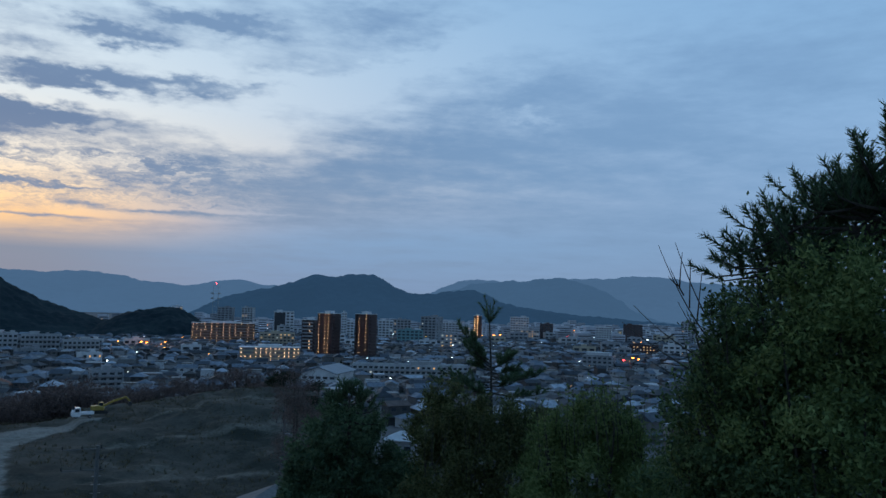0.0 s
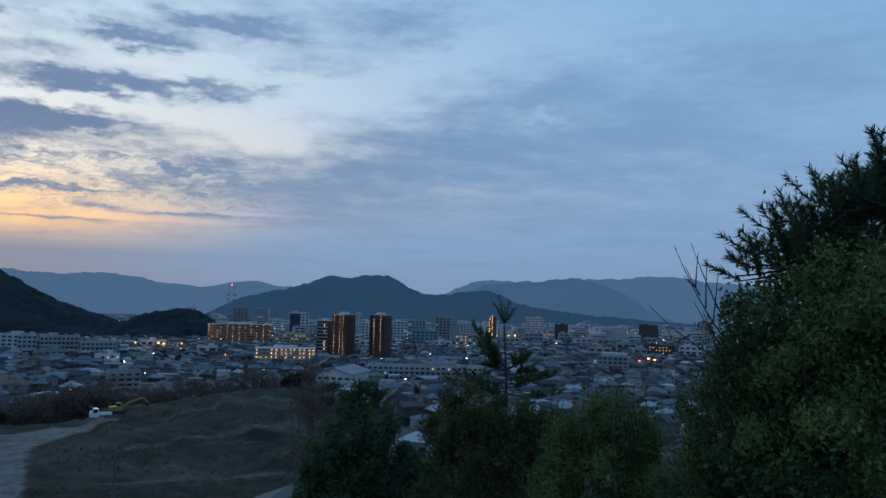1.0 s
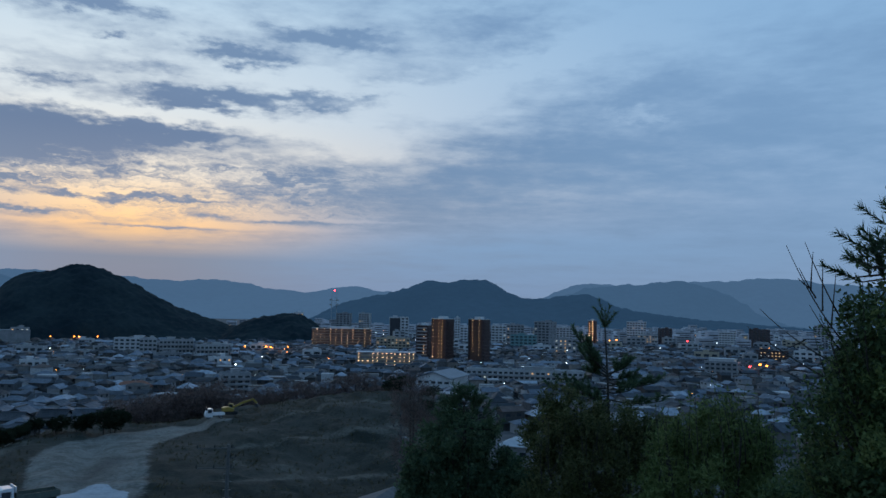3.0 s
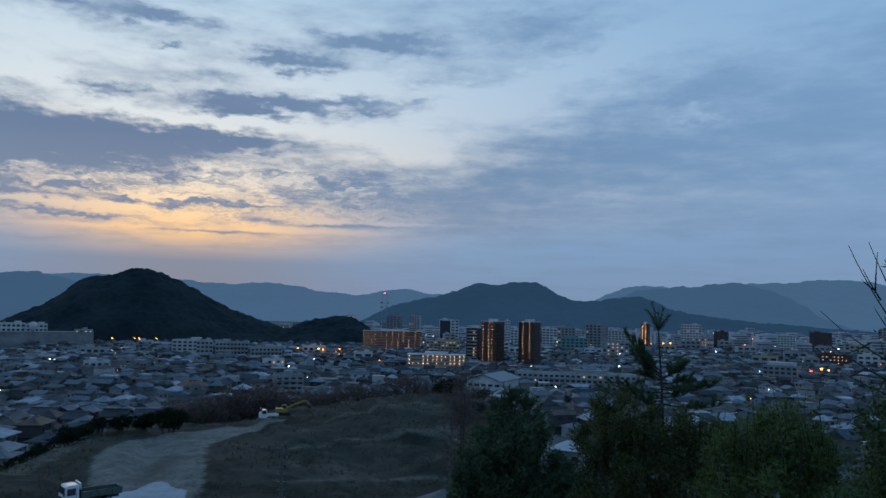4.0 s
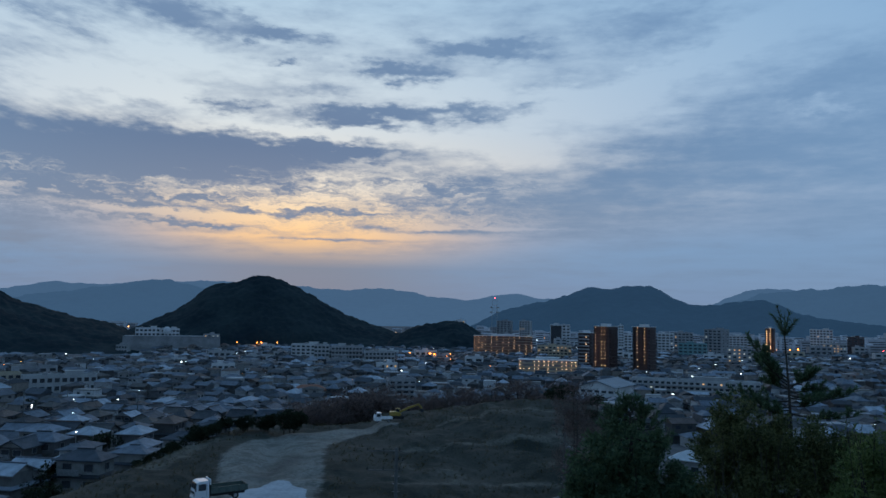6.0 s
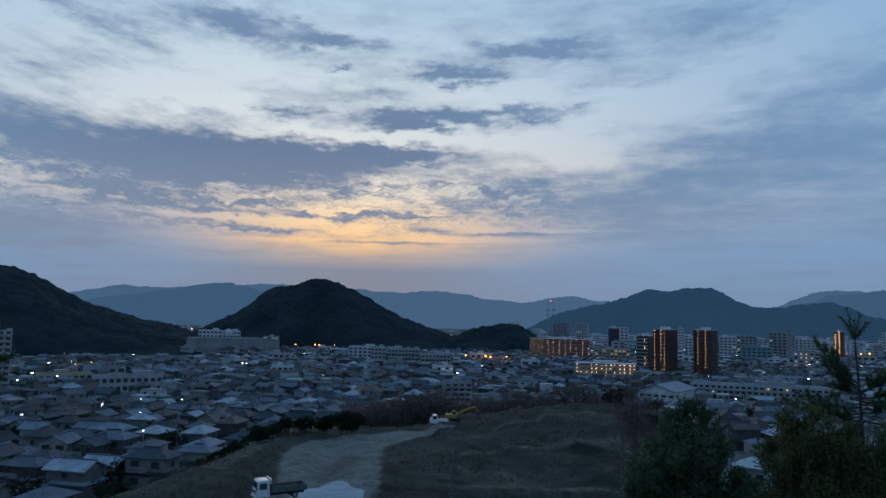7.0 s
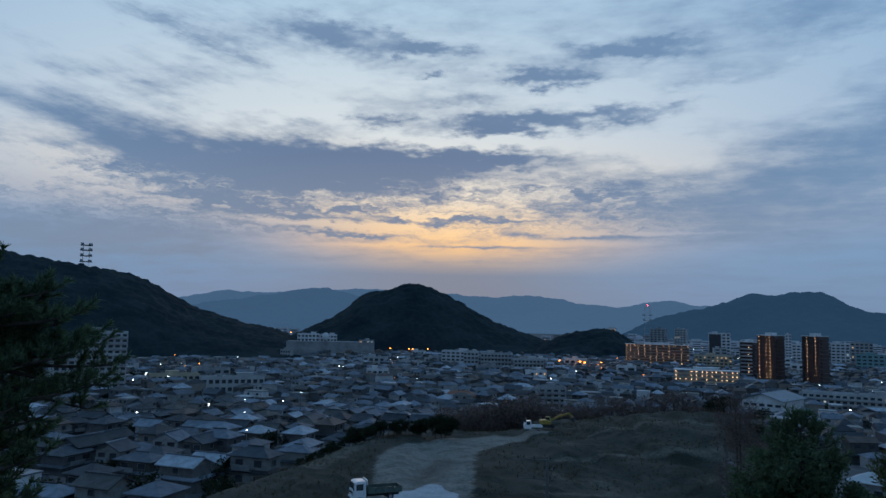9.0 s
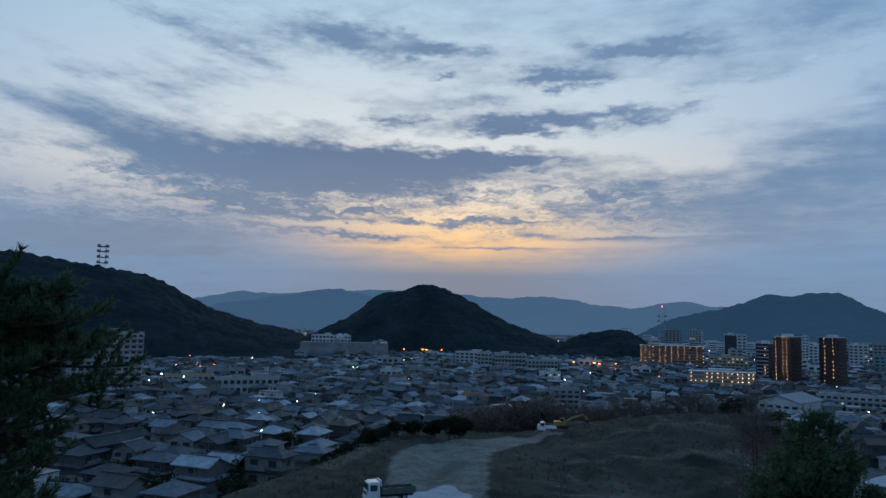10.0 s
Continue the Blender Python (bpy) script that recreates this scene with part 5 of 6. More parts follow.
def soup(name, tris, mat):
    """A mesh from an array of loose faces, shape (faces, corners, 3)."""
    n, c = tris.shape[:2]
    me = bpy.data.meshes.new(name)
    me.vertices.add(n * c)
    me.vertices.foreach_set("co", tris.reshape(-1).astype(np.float32))
    me.loops.add(n * c)
    me.loops.foreach_set("vertex_index", np.arange(n * c, dtype=np.int32))
    me.polygons.add(n)
    me.polygons.foreach_set("loop_start", np.arange(0, n * c, c, dtype=np.int32))
    me.polygons.foreach_set("loop_total", np.full(n, c, dtype=np.int32))
    me.materials.append(mat)
    me.update(calc_edges=True)
    return me


def unit(v):
    return v / np.maximum(np.linalg.norm(v, axis=-1, keepdims=True), 1e-9)


def leaves_at(rng, centres, size, narrow=0.45):
    """Pointed four-cornered leaves, one at each centre."""
    n = len(centres)
    ax = unit(rng.normal(size=(n, 3)) + np.array([0, 0, 0.25]))
    sd = unit(np.cross(ax, rng.normal(size=(n, 3))))
    ln = size * rng.uniform(0.65, 1.35, (n, 1))
    lift = np.cross(ax, sd) * ln * 0.12
    return np.stack([centres, centres + ax * ln * 0.5 + sd * ln * narrow * 0.5 + lift, centres + ax * ln, centres + ax * ln * 0.5 - sd * ln * narrow * 0.5 + lift], 1)


def in_lumps(rng, lumps, per, sub=26, spread=0.32, hollow=0.55):
    """Points in clusters over the outer part of ellipsoids (x, y, z, rx, ry, rz)."""
    out = []
    for x, y, z, rx, ry, rz in lumps:
        c = unit(rng.normal(size=(sub, 3))) * rng.uniform(hollow, 1.0, (sub, 1))
        idx = rng.integers(0, sub, per)
        p = c[idx] + unit(rng.normal(size=(per, 3))) * rng.uniform(0, 1, (per, 1)) ** 0.6 * spread * 1.25 * rng.uniform(0.5, 1.0, (sub, 1))[idx]
        out.append(p * np.array([rx, ry, rz]) + np.array([x, y, z]))
    return np.concatenate(out)


def shoots_at(rng, bases, axes, length, needles=70, reach=0.085, width=0.006):
    """Bottle-brush pine shoots: needles in a slanting sleeve along each axis."""
    n = len(bases)
    axes = unit(axes)
    t = rng.uniform(0.0, 1.0, (n, needles, 1))
    ln = np.asarray(length).reshape(-1, 1, 1) * np.ones((n, 1, 1))
    root = bases[:, None] + axes[:, None] * ln * t
    rad = unit(np.cross(axes[:, None] + 0 * root, rng.normal(size=(n, needles, 3))))
    d = unit(rad * rng.uniform(0.55, 0.95, (n, needles, 1)) + axes[:, None] * 0.8)
    tip = root + d * reach * rng.uniform(0.7, 1.2, (n, needles, 1))
    side = unit(np.cross(d, rng.normal(size=(n, needles, 3)))) * width
    return np.stack([root - side, root + side, tip], 2).reshape(-1, 3, 3)


def bezier(a, b, sag, n=6):
    a, b = Vector(a), Vector(b)
    m = (a + b) / 2 + Vector(sag)
    return [((1 - t) ** 2) * a + 2 * t * (1 - t) * m + t * t * b for t in [k / (n - 1) for k in range(n)]]


def spot(a, dist, e):
    """A place at a bearing, a distance and an elevation angle from the eye."""
    x, y = polar(a, dist)
    return Vector((x, y, EYE + dist * math.tan(radians(e))))


def shrub(name, label, lumps, count, size, mat, seed, stems=2, narrow=0.45, sub=26):
    """A many-stemmed shrub; lumps: bearing, distance, elevation of the centre, radii."""
    rng = np.random.default_rng(seed)
    cs = [(*spot(a, d, e), rx, rx, rz) for a, d, e, rx, rz in lumps]
    gx_, gy_ = sum(c[0] for c in cs) / len(cs), sum(c[1] for c in cs) / len(cs)
    g = Vector((gx_, gy_, ground_at(gx_, gy_) - 0.1))
    root = thing(name, label, "shrub" if "shrub" in name or "bush" in name else "tree", g.x, g.y, g.z)
    off = np.array(g)
    pts = in_lumps(rng, cs, count, sub) - off
    part("crown", soup("crown", leaves_at(rng, pts, size, narrow), mat), None, root)
    for c in cs:
        a = Vector(c[:3]) - g
        for k in range(stems):
            j = Vector(rng.normal(size=3)) * c[3] * 0.5
            part("stem", tube(bezier((rng.normal() * 0.1, rng.normal() * 0.1, -0.2), a + j, (0, 0, -a.z * 0.15)), (0.035, 0.008)), BARK, root)
    return root


# thicket of evergreen shrubs beside the lookout
shrub("evergreen_shrub", "tall dense dark green broadleaf shrub beside the lookout",
      [(47.5, 7.6, -0.5, 1.15, 1.35), (42.5, 7.4, -3.5, 0.75, 1.1), (54, 8.0, 1.0, 1.5, 1.5), (46, 7.2, -9, 1.2, 1.2), (58, 7.8, -4.0, 1.6, 2.0)], 13000, 0.055, LEAF_DARK, 1, sub=70)
shrub("evergreen_shrub", "dark green broadleaf shrub with small leaves",
      [(38.6, 7.0, -4.2, 0.42, 0.75), (37.6, 6.9, -9.0, 0.55, 0.7), (40.5, 6.6, -12.5, 0.75, 0.6), (36.5, 7.0, -13.5, 0.6, 0.5)], 6500, 0.05, LEAF_DARK, 2, sub=45)
shrub("green_shrub", "mid green leafy shrub in the thicket", [(43.5, 6.5, -2.5, 0.6, 0.7), (41.5, 6.4, -6.5, 0.6, 0.6), (46.5, 6.6, 0.0, 0.65, 0.65), (50, 6.8, 1.5, 0.7, 0.6), (44.5, 6.3, -8.5, 0.6, 0.5)], 3000, 0.05, LEAF_MID, 14, sub=34)


def sprigs(name, label, ends, seed, mat, base, leaf=0.045, per=34):
    """Upright leafy shoots: thin twigs with leaves all along their outer part."""
    rng = np.random.default_rng(seed)
    g = ground_spot(*base)
    root = thing(name, label, "shrub", *g)
    pts = []
    for a0, e0, a1, e1, d in ends:
        c = bezier(spot(a0, d, e0) - g, spot(a1, d, e1) - g, rng.normal(size=3) * 0.05, 8)
        part("twig", tube(c, (0.006, 0.002), 4), BARK, root)
        for k in range(per):
            t = rng.uniform(0.15, 1.0) * 6.99
            i = int(t)
            pts.append(np.array(c[i].lerp(c[i + 1], t - i)) + rng.normal(size=3) * 0.012)
    part("stem", tube(bezier((0, 0, 0), spot(ends[0][0], base[1], ends[0][1]) - g, (0.05, 0, 0)), (0.03, 0.008)), BARK, root)
    part("leaves", soup("leaves", leaves_at(rng, np.array(pts), leaf, 0.4), mat), None, root)
    return root


def ground_spot(a, dist):
    x, y = polar(a, dist)
    return Vector((x, y, ground_at(x, y) - 0.1))


sr = random.Random(8)
ends = []
for k in range(46):
    a = sr.uniform(35.6, 42.5)
    e = -3.0 + (a - 35.6) * 0.75 + sr.uniform(-4.0, 1.0)
    ends.append((a + sr.uniform(0.0, 0.8), e - sr.uniform(2.0, 3.2), a - sr.uniform(0.0, 0.9), e + sr.uniform(1.2, 3.2), sr.uniform(6.7, 7.2)))
sprigs("leafy_shoots", "upright leafy shoots at the edge of the thicket", ends, 15, LEAF_DARK, (38, 7.0))
ends = []
for k in range(40):
    a = sr.uniform(34.2, 38.0)
    e = sr.uniform(-13.0, -4.0)
    ends.append((a + sr.uniform(0.3, 1.5), e - 1.5, a - sr.uniform(0.0, 0.6), e + sr.uniform(0.6, 1.8), sr.uniform(6.5, 7.0)))
sprigs("leafy_shoots", "drooping leafy shoots low in the thicket", ends, 16, LEAF_MID, (37, 6.9))
ends = []
for k in range(54):
    a = sr.uniform(24.5, 33.0)
    e = -9.5 + 1.6 * math.sin((a - 24.5) / 8.5 * 3.14) + sr.uniform(-3, 0.6)
    ends.append((a + sr.uniform(-0.4, 0.6), e - 2.0, a + sr.uniform(-0.9, 0.5), e + sr.uniform(1.5, 3.4), sr.uniform(8.3, 9.0)))
sprigs("leafy_shoots", "fresh green feathery shoots above the bush", ends, 17, LEAF_BRIGHT, (29, 8.8), 0.05, 30)
ends = []
for k in range(40):
    a = sr.uniform(15.8, 24.5)
    e = -8.6 + sr.uniform(-3, 0.3)
    ends.append((a + sr.uniform(-0.4, 0.4), e - 2.0, a + sr.uniform(-0.7, 0.7), e + sr.uniform(1.0, 2.4), sr.uniform(9.3, 10.0)))
sprigs("leafy_shoots", "thin olive shoots above the bush", ends, 18, LEAF_OLIVE, (20, 9.8), 0.045, 24)
# lower shrubs on the slope
shrub("evergreen_bush", "very dark evergreen bush on the slope", [(9.2, 11, -10.2, 0.55, 0.6), (7.6, 11, -12.3, 0.5, 0.6), (10.9, 11.2, -11.0, 0.45, 0.6), (10.0, 10.8, -14.5, 0.8, 0.5), (12.0, 11, -13.2, 0.5, 0.55), (14.3, 10.6, -14.6, 0.5, 0.4), (6.8, 11, -14.5, 0.4, 0.45), (13.7, 10.8, -12.9, 0.5, 0.38)], 5500, 0.06, NEEDLE, 3, sub=40)
shrub("olive_bush", "brownish olive bush on the slope", [(16.6, 10, -8.9, 0.4, 0.5), (18.6, 10, -8.2, 0.5, 0.5), (21.0, 10, -8.8, 0.55, 0.5), (23.2, 10, -9.6, 0.45, 0.45), (17.2, 9.8, -12.6, 0.6, 0.6), (20.5, 9.6, -12.8, 0.85, 0.7), (23.8, 9.6, -13.0, 0.7, 0.6), (19.0, 9.4, -15.5, 0.9, 0.5)], 6500, 0.055, LEAF_OLIVE, 4, narrow=0.3, sub=44)
shrub("green_bush", "fresh green feathery bush on the slope", [(27.6, 9, -8.9, 0.4, 0.5), (29.6, 8.9, -9.2, 0.42, 0.5), (25.8, 9, -11.0, 0.45, 0.5), (31.3, 8.8, -12.0, 0.5, 0.5), (28.5, 8.6, -13.2, 0.85, 0.65), (25.2, 8.8, -14.5, 0.6, 0.5), (32.6, 8.5, -15.0, 0.8, 0.5)], 6000, 0.07, LEAF_BRIGHT, 5, narrow=0.2, sub=44)
shrub("grey_bush", "thin grey-brown leafless bush on the slope", [(5.6, 14, -7.0, 0.4, 0.7), (6.6, 14, -7.4, 0.45, 0.6), (5.8, 14, -10.5, 0.5, 0.7), (7.2, 14, -9.4, 0.5, 0.6)], 2600, 0.08, LEAF_BROWN, 6, stems=1, narrow=0.08)


def pine(name, label, trunk, limbs, seed, reach=0.085, length=(0.16, 0.3), needles=70, along=5, spread=0.5, thick=(0.05, 0.012), tips=(), up=0.75):
    """trunk: points; limbs: (where along the trunk, end point). Shoots stand along the outer part of each limb."""
    rng = np.random.default_rng(seed)
    base = Vector(trunk[0])
    root = thing(name, label, "pine tree", *base)
    tr = [Vector(p) - base for p in trunk]
    part("trunk", tube(tr, thick, 8), BARK, root)
    bases, axes = [], []
    for q, end in limbs:
        k = min(int(q * (len(tr) - 1)), len(tr) - 2)
        f = q * (len(tr) - 1) - k
        a = tr[k].lerp(tr[k + 1], f)
        e = Vector(end) - base
        curve = bezier(a, e, (0, 0, -0.12 * (e - a).length), 8)
        part("branch", tube(curve, (thick[1] * 1.3, 0.006)), BARK, root)
        for s in range(along):
            c = 0.35 + 0.65 * (s + rng.uniform(0, 0.6)) / along
            i = min(int(c * 7), 6)
            p = curve[i].lerp(curve[i + 1], c * 7 - i) if c < 1 else curve[-1]
            d = (curve[i + 1] - curve[i]).normalized()
            for r in range(2):
                bases.append(np.array(p))
                axes.append(np.array(d) * 0.5 + rng.normal(size=3) * spread + np.array([0, 0, up]))
        bases.append(np.array(curve[-1])), axes.append(np.array((curve[-1] - curve[-2]).normalized()) + np.array([0, 0, 0.6]))
    ln = list(rng.uniform(*length, len(bases)))
    for p, q in tips:
        bases.append(np.array(Vector(p) - base)), axes.append(np.array(Vector(q) - Vector(p))), ln.append((Vector(q) - Vector(p)).length)
    bases, axes, ln = np.array(bases), np.array(axes), np.array(ln)
    part("needles", soup("needles", shoots_at(rng, bases, axes, ln, needles, reach), NEEDLE), None, root)["kind"] = "stuff"
    twigs = bmesh.new()
    for b, a, l in zip(bases, unit(axes), ln):
        t = tube([b, b + a * l], (0.006, 0.003), 4)
        me = bpy.data.meshes.new("t")
        t.to_mesh(me)
        t.free()
        twigs.from_mesh(me)
        bpy.data.meshes.remove(me)
    part("twig_work", twigs, BARK, root)["kind"] = "stuff"
    return root


def ground_spot(a, dist):
    x, y = polar(a, dist)
    return Vector((x, y, ground_at(x, y) - 0.1))


# young pine standing clear of the bushes
D = 10.7
rosette = spot(20.55, D, -0.9)
pine("young_pine", "slender young pine with tufted shoots standing above the bushes",
     [ground_spot(20.7, D), spot(20.85, D, -8), spot(20.75, D, -4.5), spot(20.55, D, -0.8)],
     [(0.7, spot(18.4, D, -1.5)), (0.72, spot(19.0, D - 0.1, -2.0)), (0.7, spot(19.2, D - 0.2, -2.8)), (0.68, spot(19.6, D, -3.3)), (0.66, spot(18.9, D + 0.1, -3.0)), (0.66, spot(19.5, D + 0.1, -4.2)),
      (0.68, spot(22.2, D, -3.7)), (0.66, spot(21.8, D + 0.2, -3.5)), (0.64, spot(22.6, D + 0.1, -4.4)), (0.62, spot(23.5, D + 0.2, -5.0)), (0.6, spot(24.2, D, -4.9)), (0.55, spot(22.4, D - 0.2, -5.5)),
      (0.58, spot(17.4, D, -5.1)), (0.54, spot(16.6, D, -5.6)), (0.52, spot(18.3, D - 0.2, -5.7)), (0.5, spot(24.6, D, -6.2)), (0.5, spot(19.6, D - 0.3, -6.2))],
     7, 0.07, (0.1, 0.18), 64, 4, 0.4, (0.03, 0.009),
     [(rosette, spot(20.15, D, 1.15)), (rosette, spot(19.85, D - 0.1, 0.55)), (rosette, spot(20.9, D, 0.75)), (rosette, spot(21.35, D + 0.05, 0.25)), (rosette, spot(21.1, D - 0.15, -0.1)), (rosette, spot(20.2, D + 0.15, 0.0)), (rosette, spot(20.6, D + 0.2, 0.4))])
# small pine tip above the dark bush
pine("young_pine", "small dark pine rising out of the bushes", [ground_spot(10.0, 11), spot(10.0, 11, -9), spot(9.95, 11, -6.9)],
     [(1.0, spot(9.6, 11, -6.6)), (1.0, spot(10.3, 11, -6.5)), (0.9, spot(9.0, 11, -7.2)), (0.9, spot(10.9, 11, -7.1)), (0.75, spot(8.4, 11, -8.0)), (0.75, spot(11.6, 11, -7.9)), (0.6, spot(12.0, 11, -8.8)), (0.6, spot(8.0, 11, -9.0))], 8, 0.1, (0.16, 0.28), 60, 3, 0.4, (0.04, 0.015))
# pine whose crown rises out of the thicket
rg = np.random.default_rng(9)
limbs = []
for k in range(44):
    a = rg.uniform(38, 53)
    top = 3.9 + (a - 37.0) * 0.72 + rg.normal() * 0.8
    limbs.append((rg.uniform(0.45, 1.0), spot(a, rg.uniform(6.8, 7.8), top - abs(rg.normal()) * 2.2)))
for a, e in ((38.2, 4.8), (39.4, 6.4), (40.6, 6.9), (42.2, 8.4), (43.6, 8.7), (46.5, 11.4), (48.2, 12.8), (37.8, 2.6), (38.2, 3.6), (37.2, 2.9), (45.0, 9.6)):
    limbs.append((0.8, spot(a, 7.0, e)))
pine("pine_tree", "dark pine with upright tufted shoots rising behind the shrubs", [ground_spot(48, 7.6), spot(48, 7.6, -6), spot(48.5, 7.5, 3), spot(49.5, 7.5, 12)], limbs, 10, 0.085, (0.16, 0.3), 56, 4, 0.4, (0.09, 0.02), up=1.7)
# pine at the other side of the lookout
limbs = []
for k in range(46):
    e = rg.uniform(-13, 1.5)
    edge = -43.9 + 4.6 * math.exp(-((e + 4.0) / 4.2) ** 2)
    limbs.append((0.25 + 0.7 * (e + 13) / 16, spot(rg.uniform(-50, edge), rg.uniform(5.6, 6.6), e)))
for a, e in ((-47.2, 3.0), (-44.3, 1.0), (-43.0, -0.6), (-41.0, -1.6), (-40.6, -2.2), (-39.6, -3.6), (-40.2, -5.0), (-41.0, -6.6), (-45.5, 0.6)):
    limbs.append((0.75, spot(a, 6.0, e)))
pine("pine_tree", "dark spreading pine with tufted branches at the edge of the lookout", [ground_spot(-51, 6.2), spot(-51, 6.2, -12), spot(-50.5, 6.2, -4), spot(-50, 6.2, 4)], limbs, 12, 0.06, (0.1, 0.17), 60, 8, 0.6, (0.08, 0.02), up=1.1)
# bare twigs reaching out of the thicket
bush = thing("bare_twigs", "thin bare twigs reaching out of the thicket", "twigs", *ground_spot(36.5, 7.0))
o = Vector(bush.location)
for a0, e0, a1, e1, sag in ((36.6, -1.5, 33.2, 5.2, 0.25), (36.8, -0.5, 34.4, 5.4, 0.15), (36.2, -3.0, 31.4, 0.7, 0.2), (35.6, -4.0, 30.6, -0.6, 0.1), (34.7, 2.0, 34.9, 4.7, 0.1), (36.0, -5, 32.6, -3.4, 0.08), (35.0, 1.5, 34.0, 3.6, 0.04), (35.4, 0.6, 35.5, 4.2, 0.05), (34.6, 2.2, 33.9, 2.9, 0.02), (35.9, -0.6, 36.3, 3.4, 0.06), (34.3, -1.4, 32.8, -2.2, 0.03), (36.4, -2.0, 34.6, 1.0, 0.08)):
    part("twig", tube(bezier(spot(a0, 7.0, e0) - o, spot(a1, 6.9, e1) - o, (-sag * 0.1, 0.0, -sag * 0.35), 9), (0.008, 0.0025), 5), BARK, bush)
part("stem", tube(bezier((0, 0, 0), spot(36.6, 7.0, -1.5) - o, (0.1, 0, 0)), (0.04, 0.013)), BARK, bush)


# ---- trees further off: prototypes copied about ----
def far_tree(name, label, h, wide, count, size, mat, seed, shape="round", narrow=0.5, limbs=4):
    rng = np.random.default_rng(seed)
    root = thing(name, label, "tree", 0, 0, 0, 0, label)
    part("trunk", tube([(0, 0, -1), (0.1, 0, h * 0.4), (0, 0.1, h * 0.75)], (h * 0.03, h * 0.01), 6), BARK, root)
    for k in range(limbs):
        a = k * 6.283 / limbs + rng.uniform(0, 0.5)
        part("limb", tube(bezier((0, 0, h * (0.3 + 0.05 * k)), (math.cos(a) * wide * 0.35, math.sin(a) * wide * 0.35, h * 0.72), (0, 0, -0.05 * h)), (h * 0.015, h * 0.004), 5), BARK, root)
    if shape == "cone":
        t = rng.uniform(0, 1, count) ** 0.7
        ang, rr = rng.uniform(0, 6.283, count), rng.uniform(0.3, 1, count) ** 0.5
        lump = 1 + 0.25 * np.sin(ang * 3 + t * 9)
        pts = np.stack([np.cos(ang) * rr * t * wide / 2 * lump, np.sin(ang) * rr * t * wide / 2 * lump, h * (1.02 - 0.92 * t)], 1)
    else:
        lumps = [(*(rng.normal(size=2) * wide * 0.2), h * rng.uniform(0.45, 0.8), wide * rng.uniform(0.2, 0.32), wide * rng.uniform(0.2, 0.32), h * rng.uniform(0.14, 0.22)) for k in range(9)]
        pts = in_lumps(rng, lumps, count // 9, 14, 0.3)
    part("crown", soup("crown", leaves_at(rng, pts, size, narrow), mat), None, root)
    return root


def scatter(sources, places, rng_, drop=0.1):
    for k, (x, y, s) in enumerate(places):
        src = sources[k % len(sources)]
        m = pose(x, y, ground_at(x, y) - drop, 0, 0, rng_.uniform(0, 360)) @ Matrix.Scale(s, 4)
        if k < len(sources):
            src.matrix_basis = m
        else:
            c = copy_thing(src, m)
            c.matrix_basis = m


tr_ = random.Random(3)
firs = [far_tree("hedge_shrub", "dark bushy tree at the edge of the dirt track", 3.6, 3.2, 1900, 0.26, LEAF_FAR, 20 + k, limbs=2) for k in range(3)]
hedge_sites = []
for k in range(30):
    x, y = -48.5 + tr_.uniform(-1.5, 1.0) + max(0, k - 17) * 1.2, 100 + 1.65 * min(k, 18) + tr_.uniform(-1, 1)
    top = EYE + math.hypot(x, y) * math.tan(radians(float(np.interp(math.degrees(math.atan2(x, y)), [-26, -24, -22.4, -20.7, -16, -14], [-10.4, -9.6, -8.5, -7.9, -7.5, -7.8]))))
    hedge_sites.append((x, y, min(1.7, max(0.5, (top - ground_at(x, y) + 0.4) / 3.2)) * tr_.uniform(0.8, 1.2)))
scatter(firs, hedge_sites, tr_, 0.4)
cherries = [far_tree("bare_cherry_tree", "leafless reddish-brown cherry tree below the terrace", 7.5, 8.5, 2300, 0.55, LEAF_BROWN, 30 + k, "round", 0.12) for k in range(3)]
cherry_sites = []
for k in range(26):
    x, y = -46 + 2.55 * k + tr_.uniform(-1.5, 1.5), 170 + tr_.uniform(-4, 14)
    top = EYE + math.hypot(x, y) * math.tan(radians(float(np.interp(math.degrees(math.atan2(x, y)), [-15, -11, -7, -3, 1, 4.5], [-6.5, -5.6, -5.2, -5.4, -5.0, -4.7]))))
    cherry_sites.append((x, y, (top + tr_.uniform(-4.5, 0.9) - ground_at(x, y)) / 7.0))
scatter(cherries, cherry_sites, tr_)
greens = [far_tree("dark_tree", "dark leafy tree on the slope", 7.0, 6.5, 1700, 0.4, LEAF_FAR, 40 + k) for k in range(3)]
scatter(greens, [(13.5, 166, 1.15), (19, 143, 0.5), (21, 138, 0.6), (17, 134, 0.45), (23, 134, 0.6), (24, 150, 0.7), (46, 135, 1.1), (52, 150, 1.1), (60, 140, 1.1), (70, 150, 1.1), (80, 140, 1.1), (64, 165, 1.2), (-58, 88, 0.55), (-62, 97, 0.6), (-60, 108, 0.5), (-64, 118, 0.55), (-66, 84, 0.6)], tr_)
town = [far_tree("garden_tree", "dark garden tree between the houses", 4.6, 4.2, 700, 0.42, LEAF_FAR, 50 + k, limbs=2) for k in range(3)]
sites = []
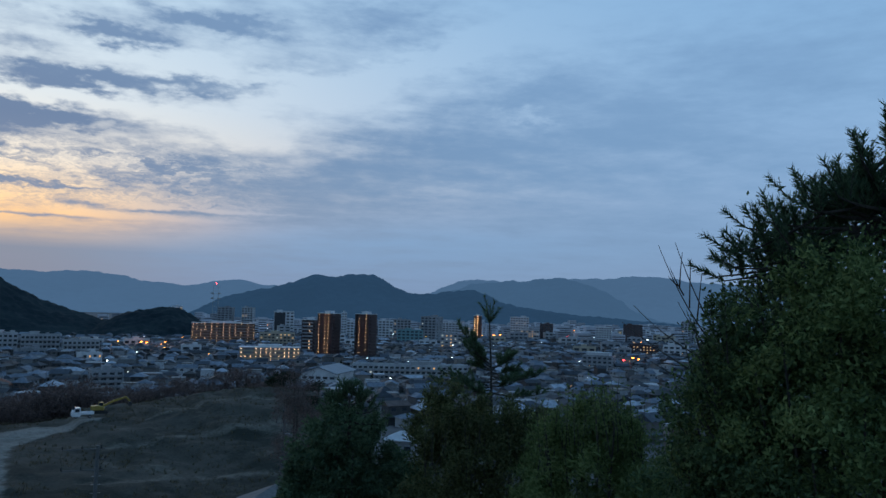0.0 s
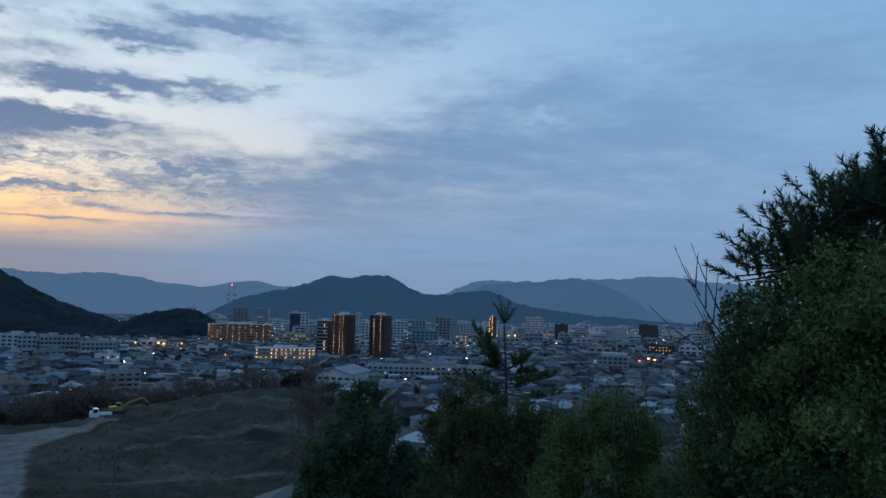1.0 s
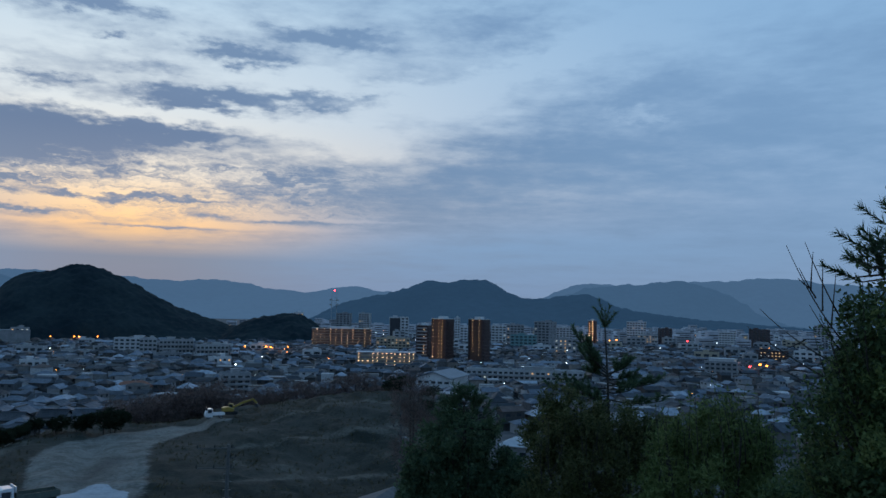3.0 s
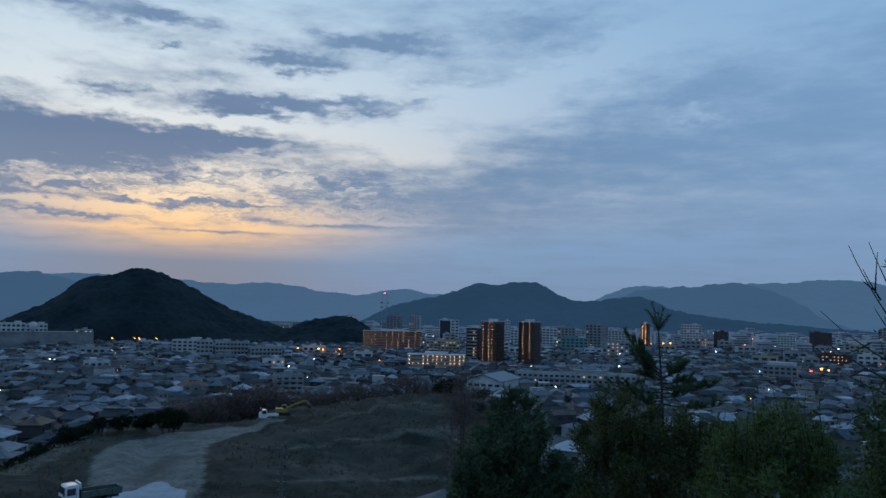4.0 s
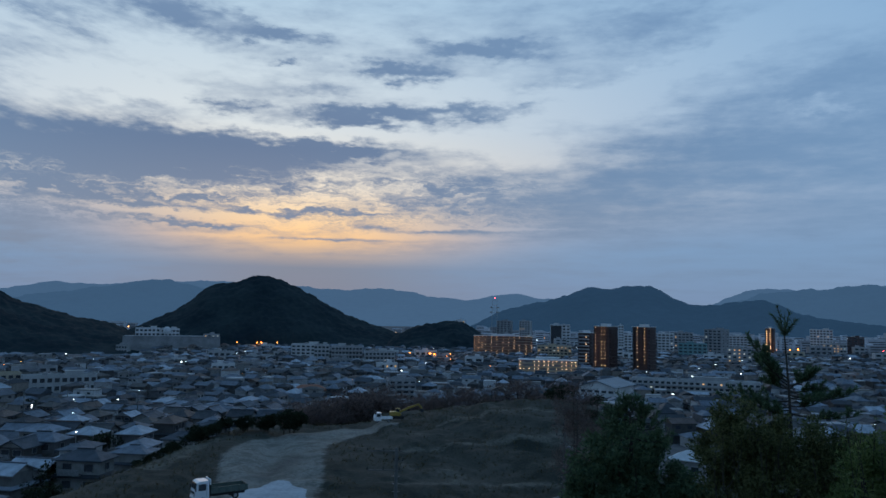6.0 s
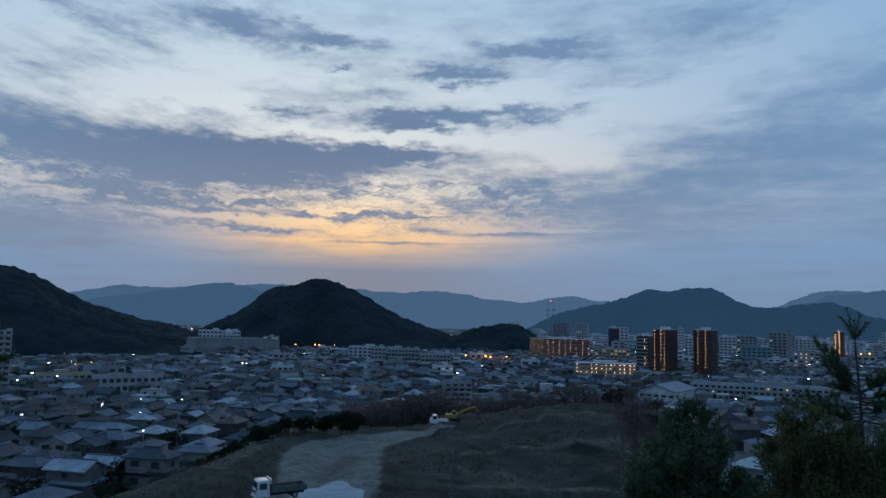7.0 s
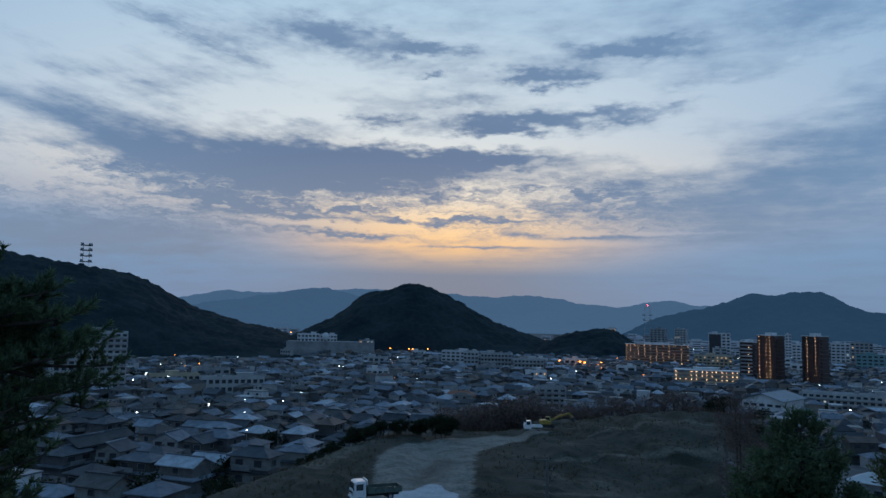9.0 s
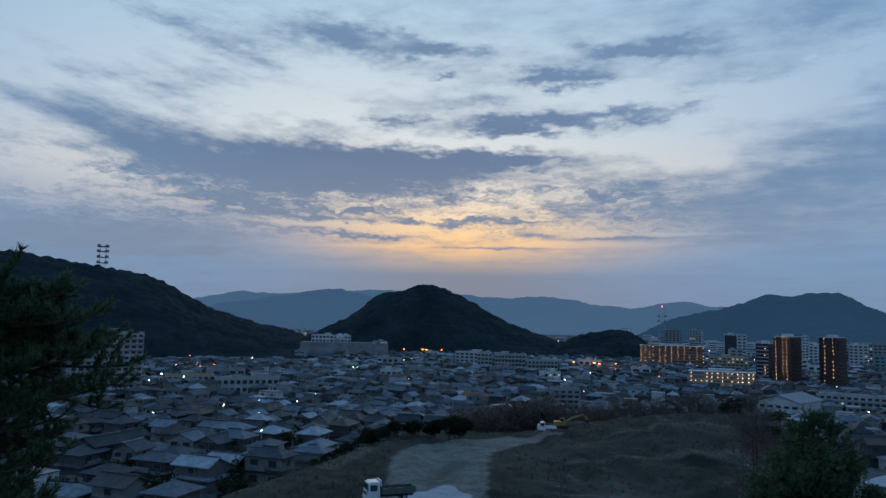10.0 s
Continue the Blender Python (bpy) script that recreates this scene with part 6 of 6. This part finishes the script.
while len(sites) < 190:
    a, dist = tr_.uniform(-46, 34), 140 + 620 * tr_.random() ** 1.3
    x, y = polar(a, dist)
    if ground_at(x, y) < 13.5 and not (x > -75 and x < 120 and y < 215) and not (a < -26 and dist > 720):
        sites.append((x, y, tr_.uniform(0.6, 1.5)))
scatter(town, sites, tr_)

# low garden greenery between the farther houses
fr = np.random.default_rng(77)
plots = [q for q in rest if q[0] < 950][::2]
cen = np.array([(q[2], q[3], q[4] + 1.3) for q in plots])
cen[:, :2] += unit(fr.normal(size=(len(cen), 2))) * 6.2
cen = np.repeat(cen, 46, 0) + fr.normal(size=(len(cen) * 46, 3)) * np.repeat(fr.uniform(0.6, 1.5, (len(cen), 1)), 46, 0) * np.array([0.9, 0.9, 0.8])
tagged(new("garden_greenery", soup("garden_greenery", leaves_at(fr, cen, 0.6, 0.6), LEAF_FAR)), "dark garden shrubs between the houses", "shrubs", kind="stuff")

# dry grass tufts over the mound and the slope beside the track
gr = np.random.default_rng(60)
n_tufts = 5200
tx_, ty_ = gr.uniform(-58, 30, n_tufts), gr.uniform(72, 160, n_tufts)
clear_ = (near_line(tx_, ty_, *TRACK, 3.0) < 0.25) & (ground_z(tx_, ty_) > 14) & (rough_at(tx_, ty_, 9.0) > -0.25)
tx_, ty_ = tx_[clear_], ty_[clear_]
cen = np.stack([tx_, ty_, ground_z(tx_, ty_) + 0.15], 1)
cen = np.repeat(cen, 5, 0) + gr.normal(size=(len(cen) * 5, 3)) * np.array([0.12, 0.12, 0.0])
up_ = unit(gr.normal(size=(len(cen), 3)) * 0.35 + np.array([0, 0, 1.0]))
sd_ = unit(np.cross(up_, gr.normal(size=(len(cen), 3)))) * 0.035
ht_ = gr.uniform(0.2, 0.6, (len(cen), 1))
GRASS = leaf_material("dry_grass", (0.035, 0.034, 0.018), (0.12, 0.105, 0.065), 0.9)
tagged(new("dry_grass", soup("dry_grass", np.stack([cen - sd_, cen + sd_, cen + up_ * ht_], 1), GRASS)), "tufts of dry grass on the earth mound", "grass", kind="stuff")
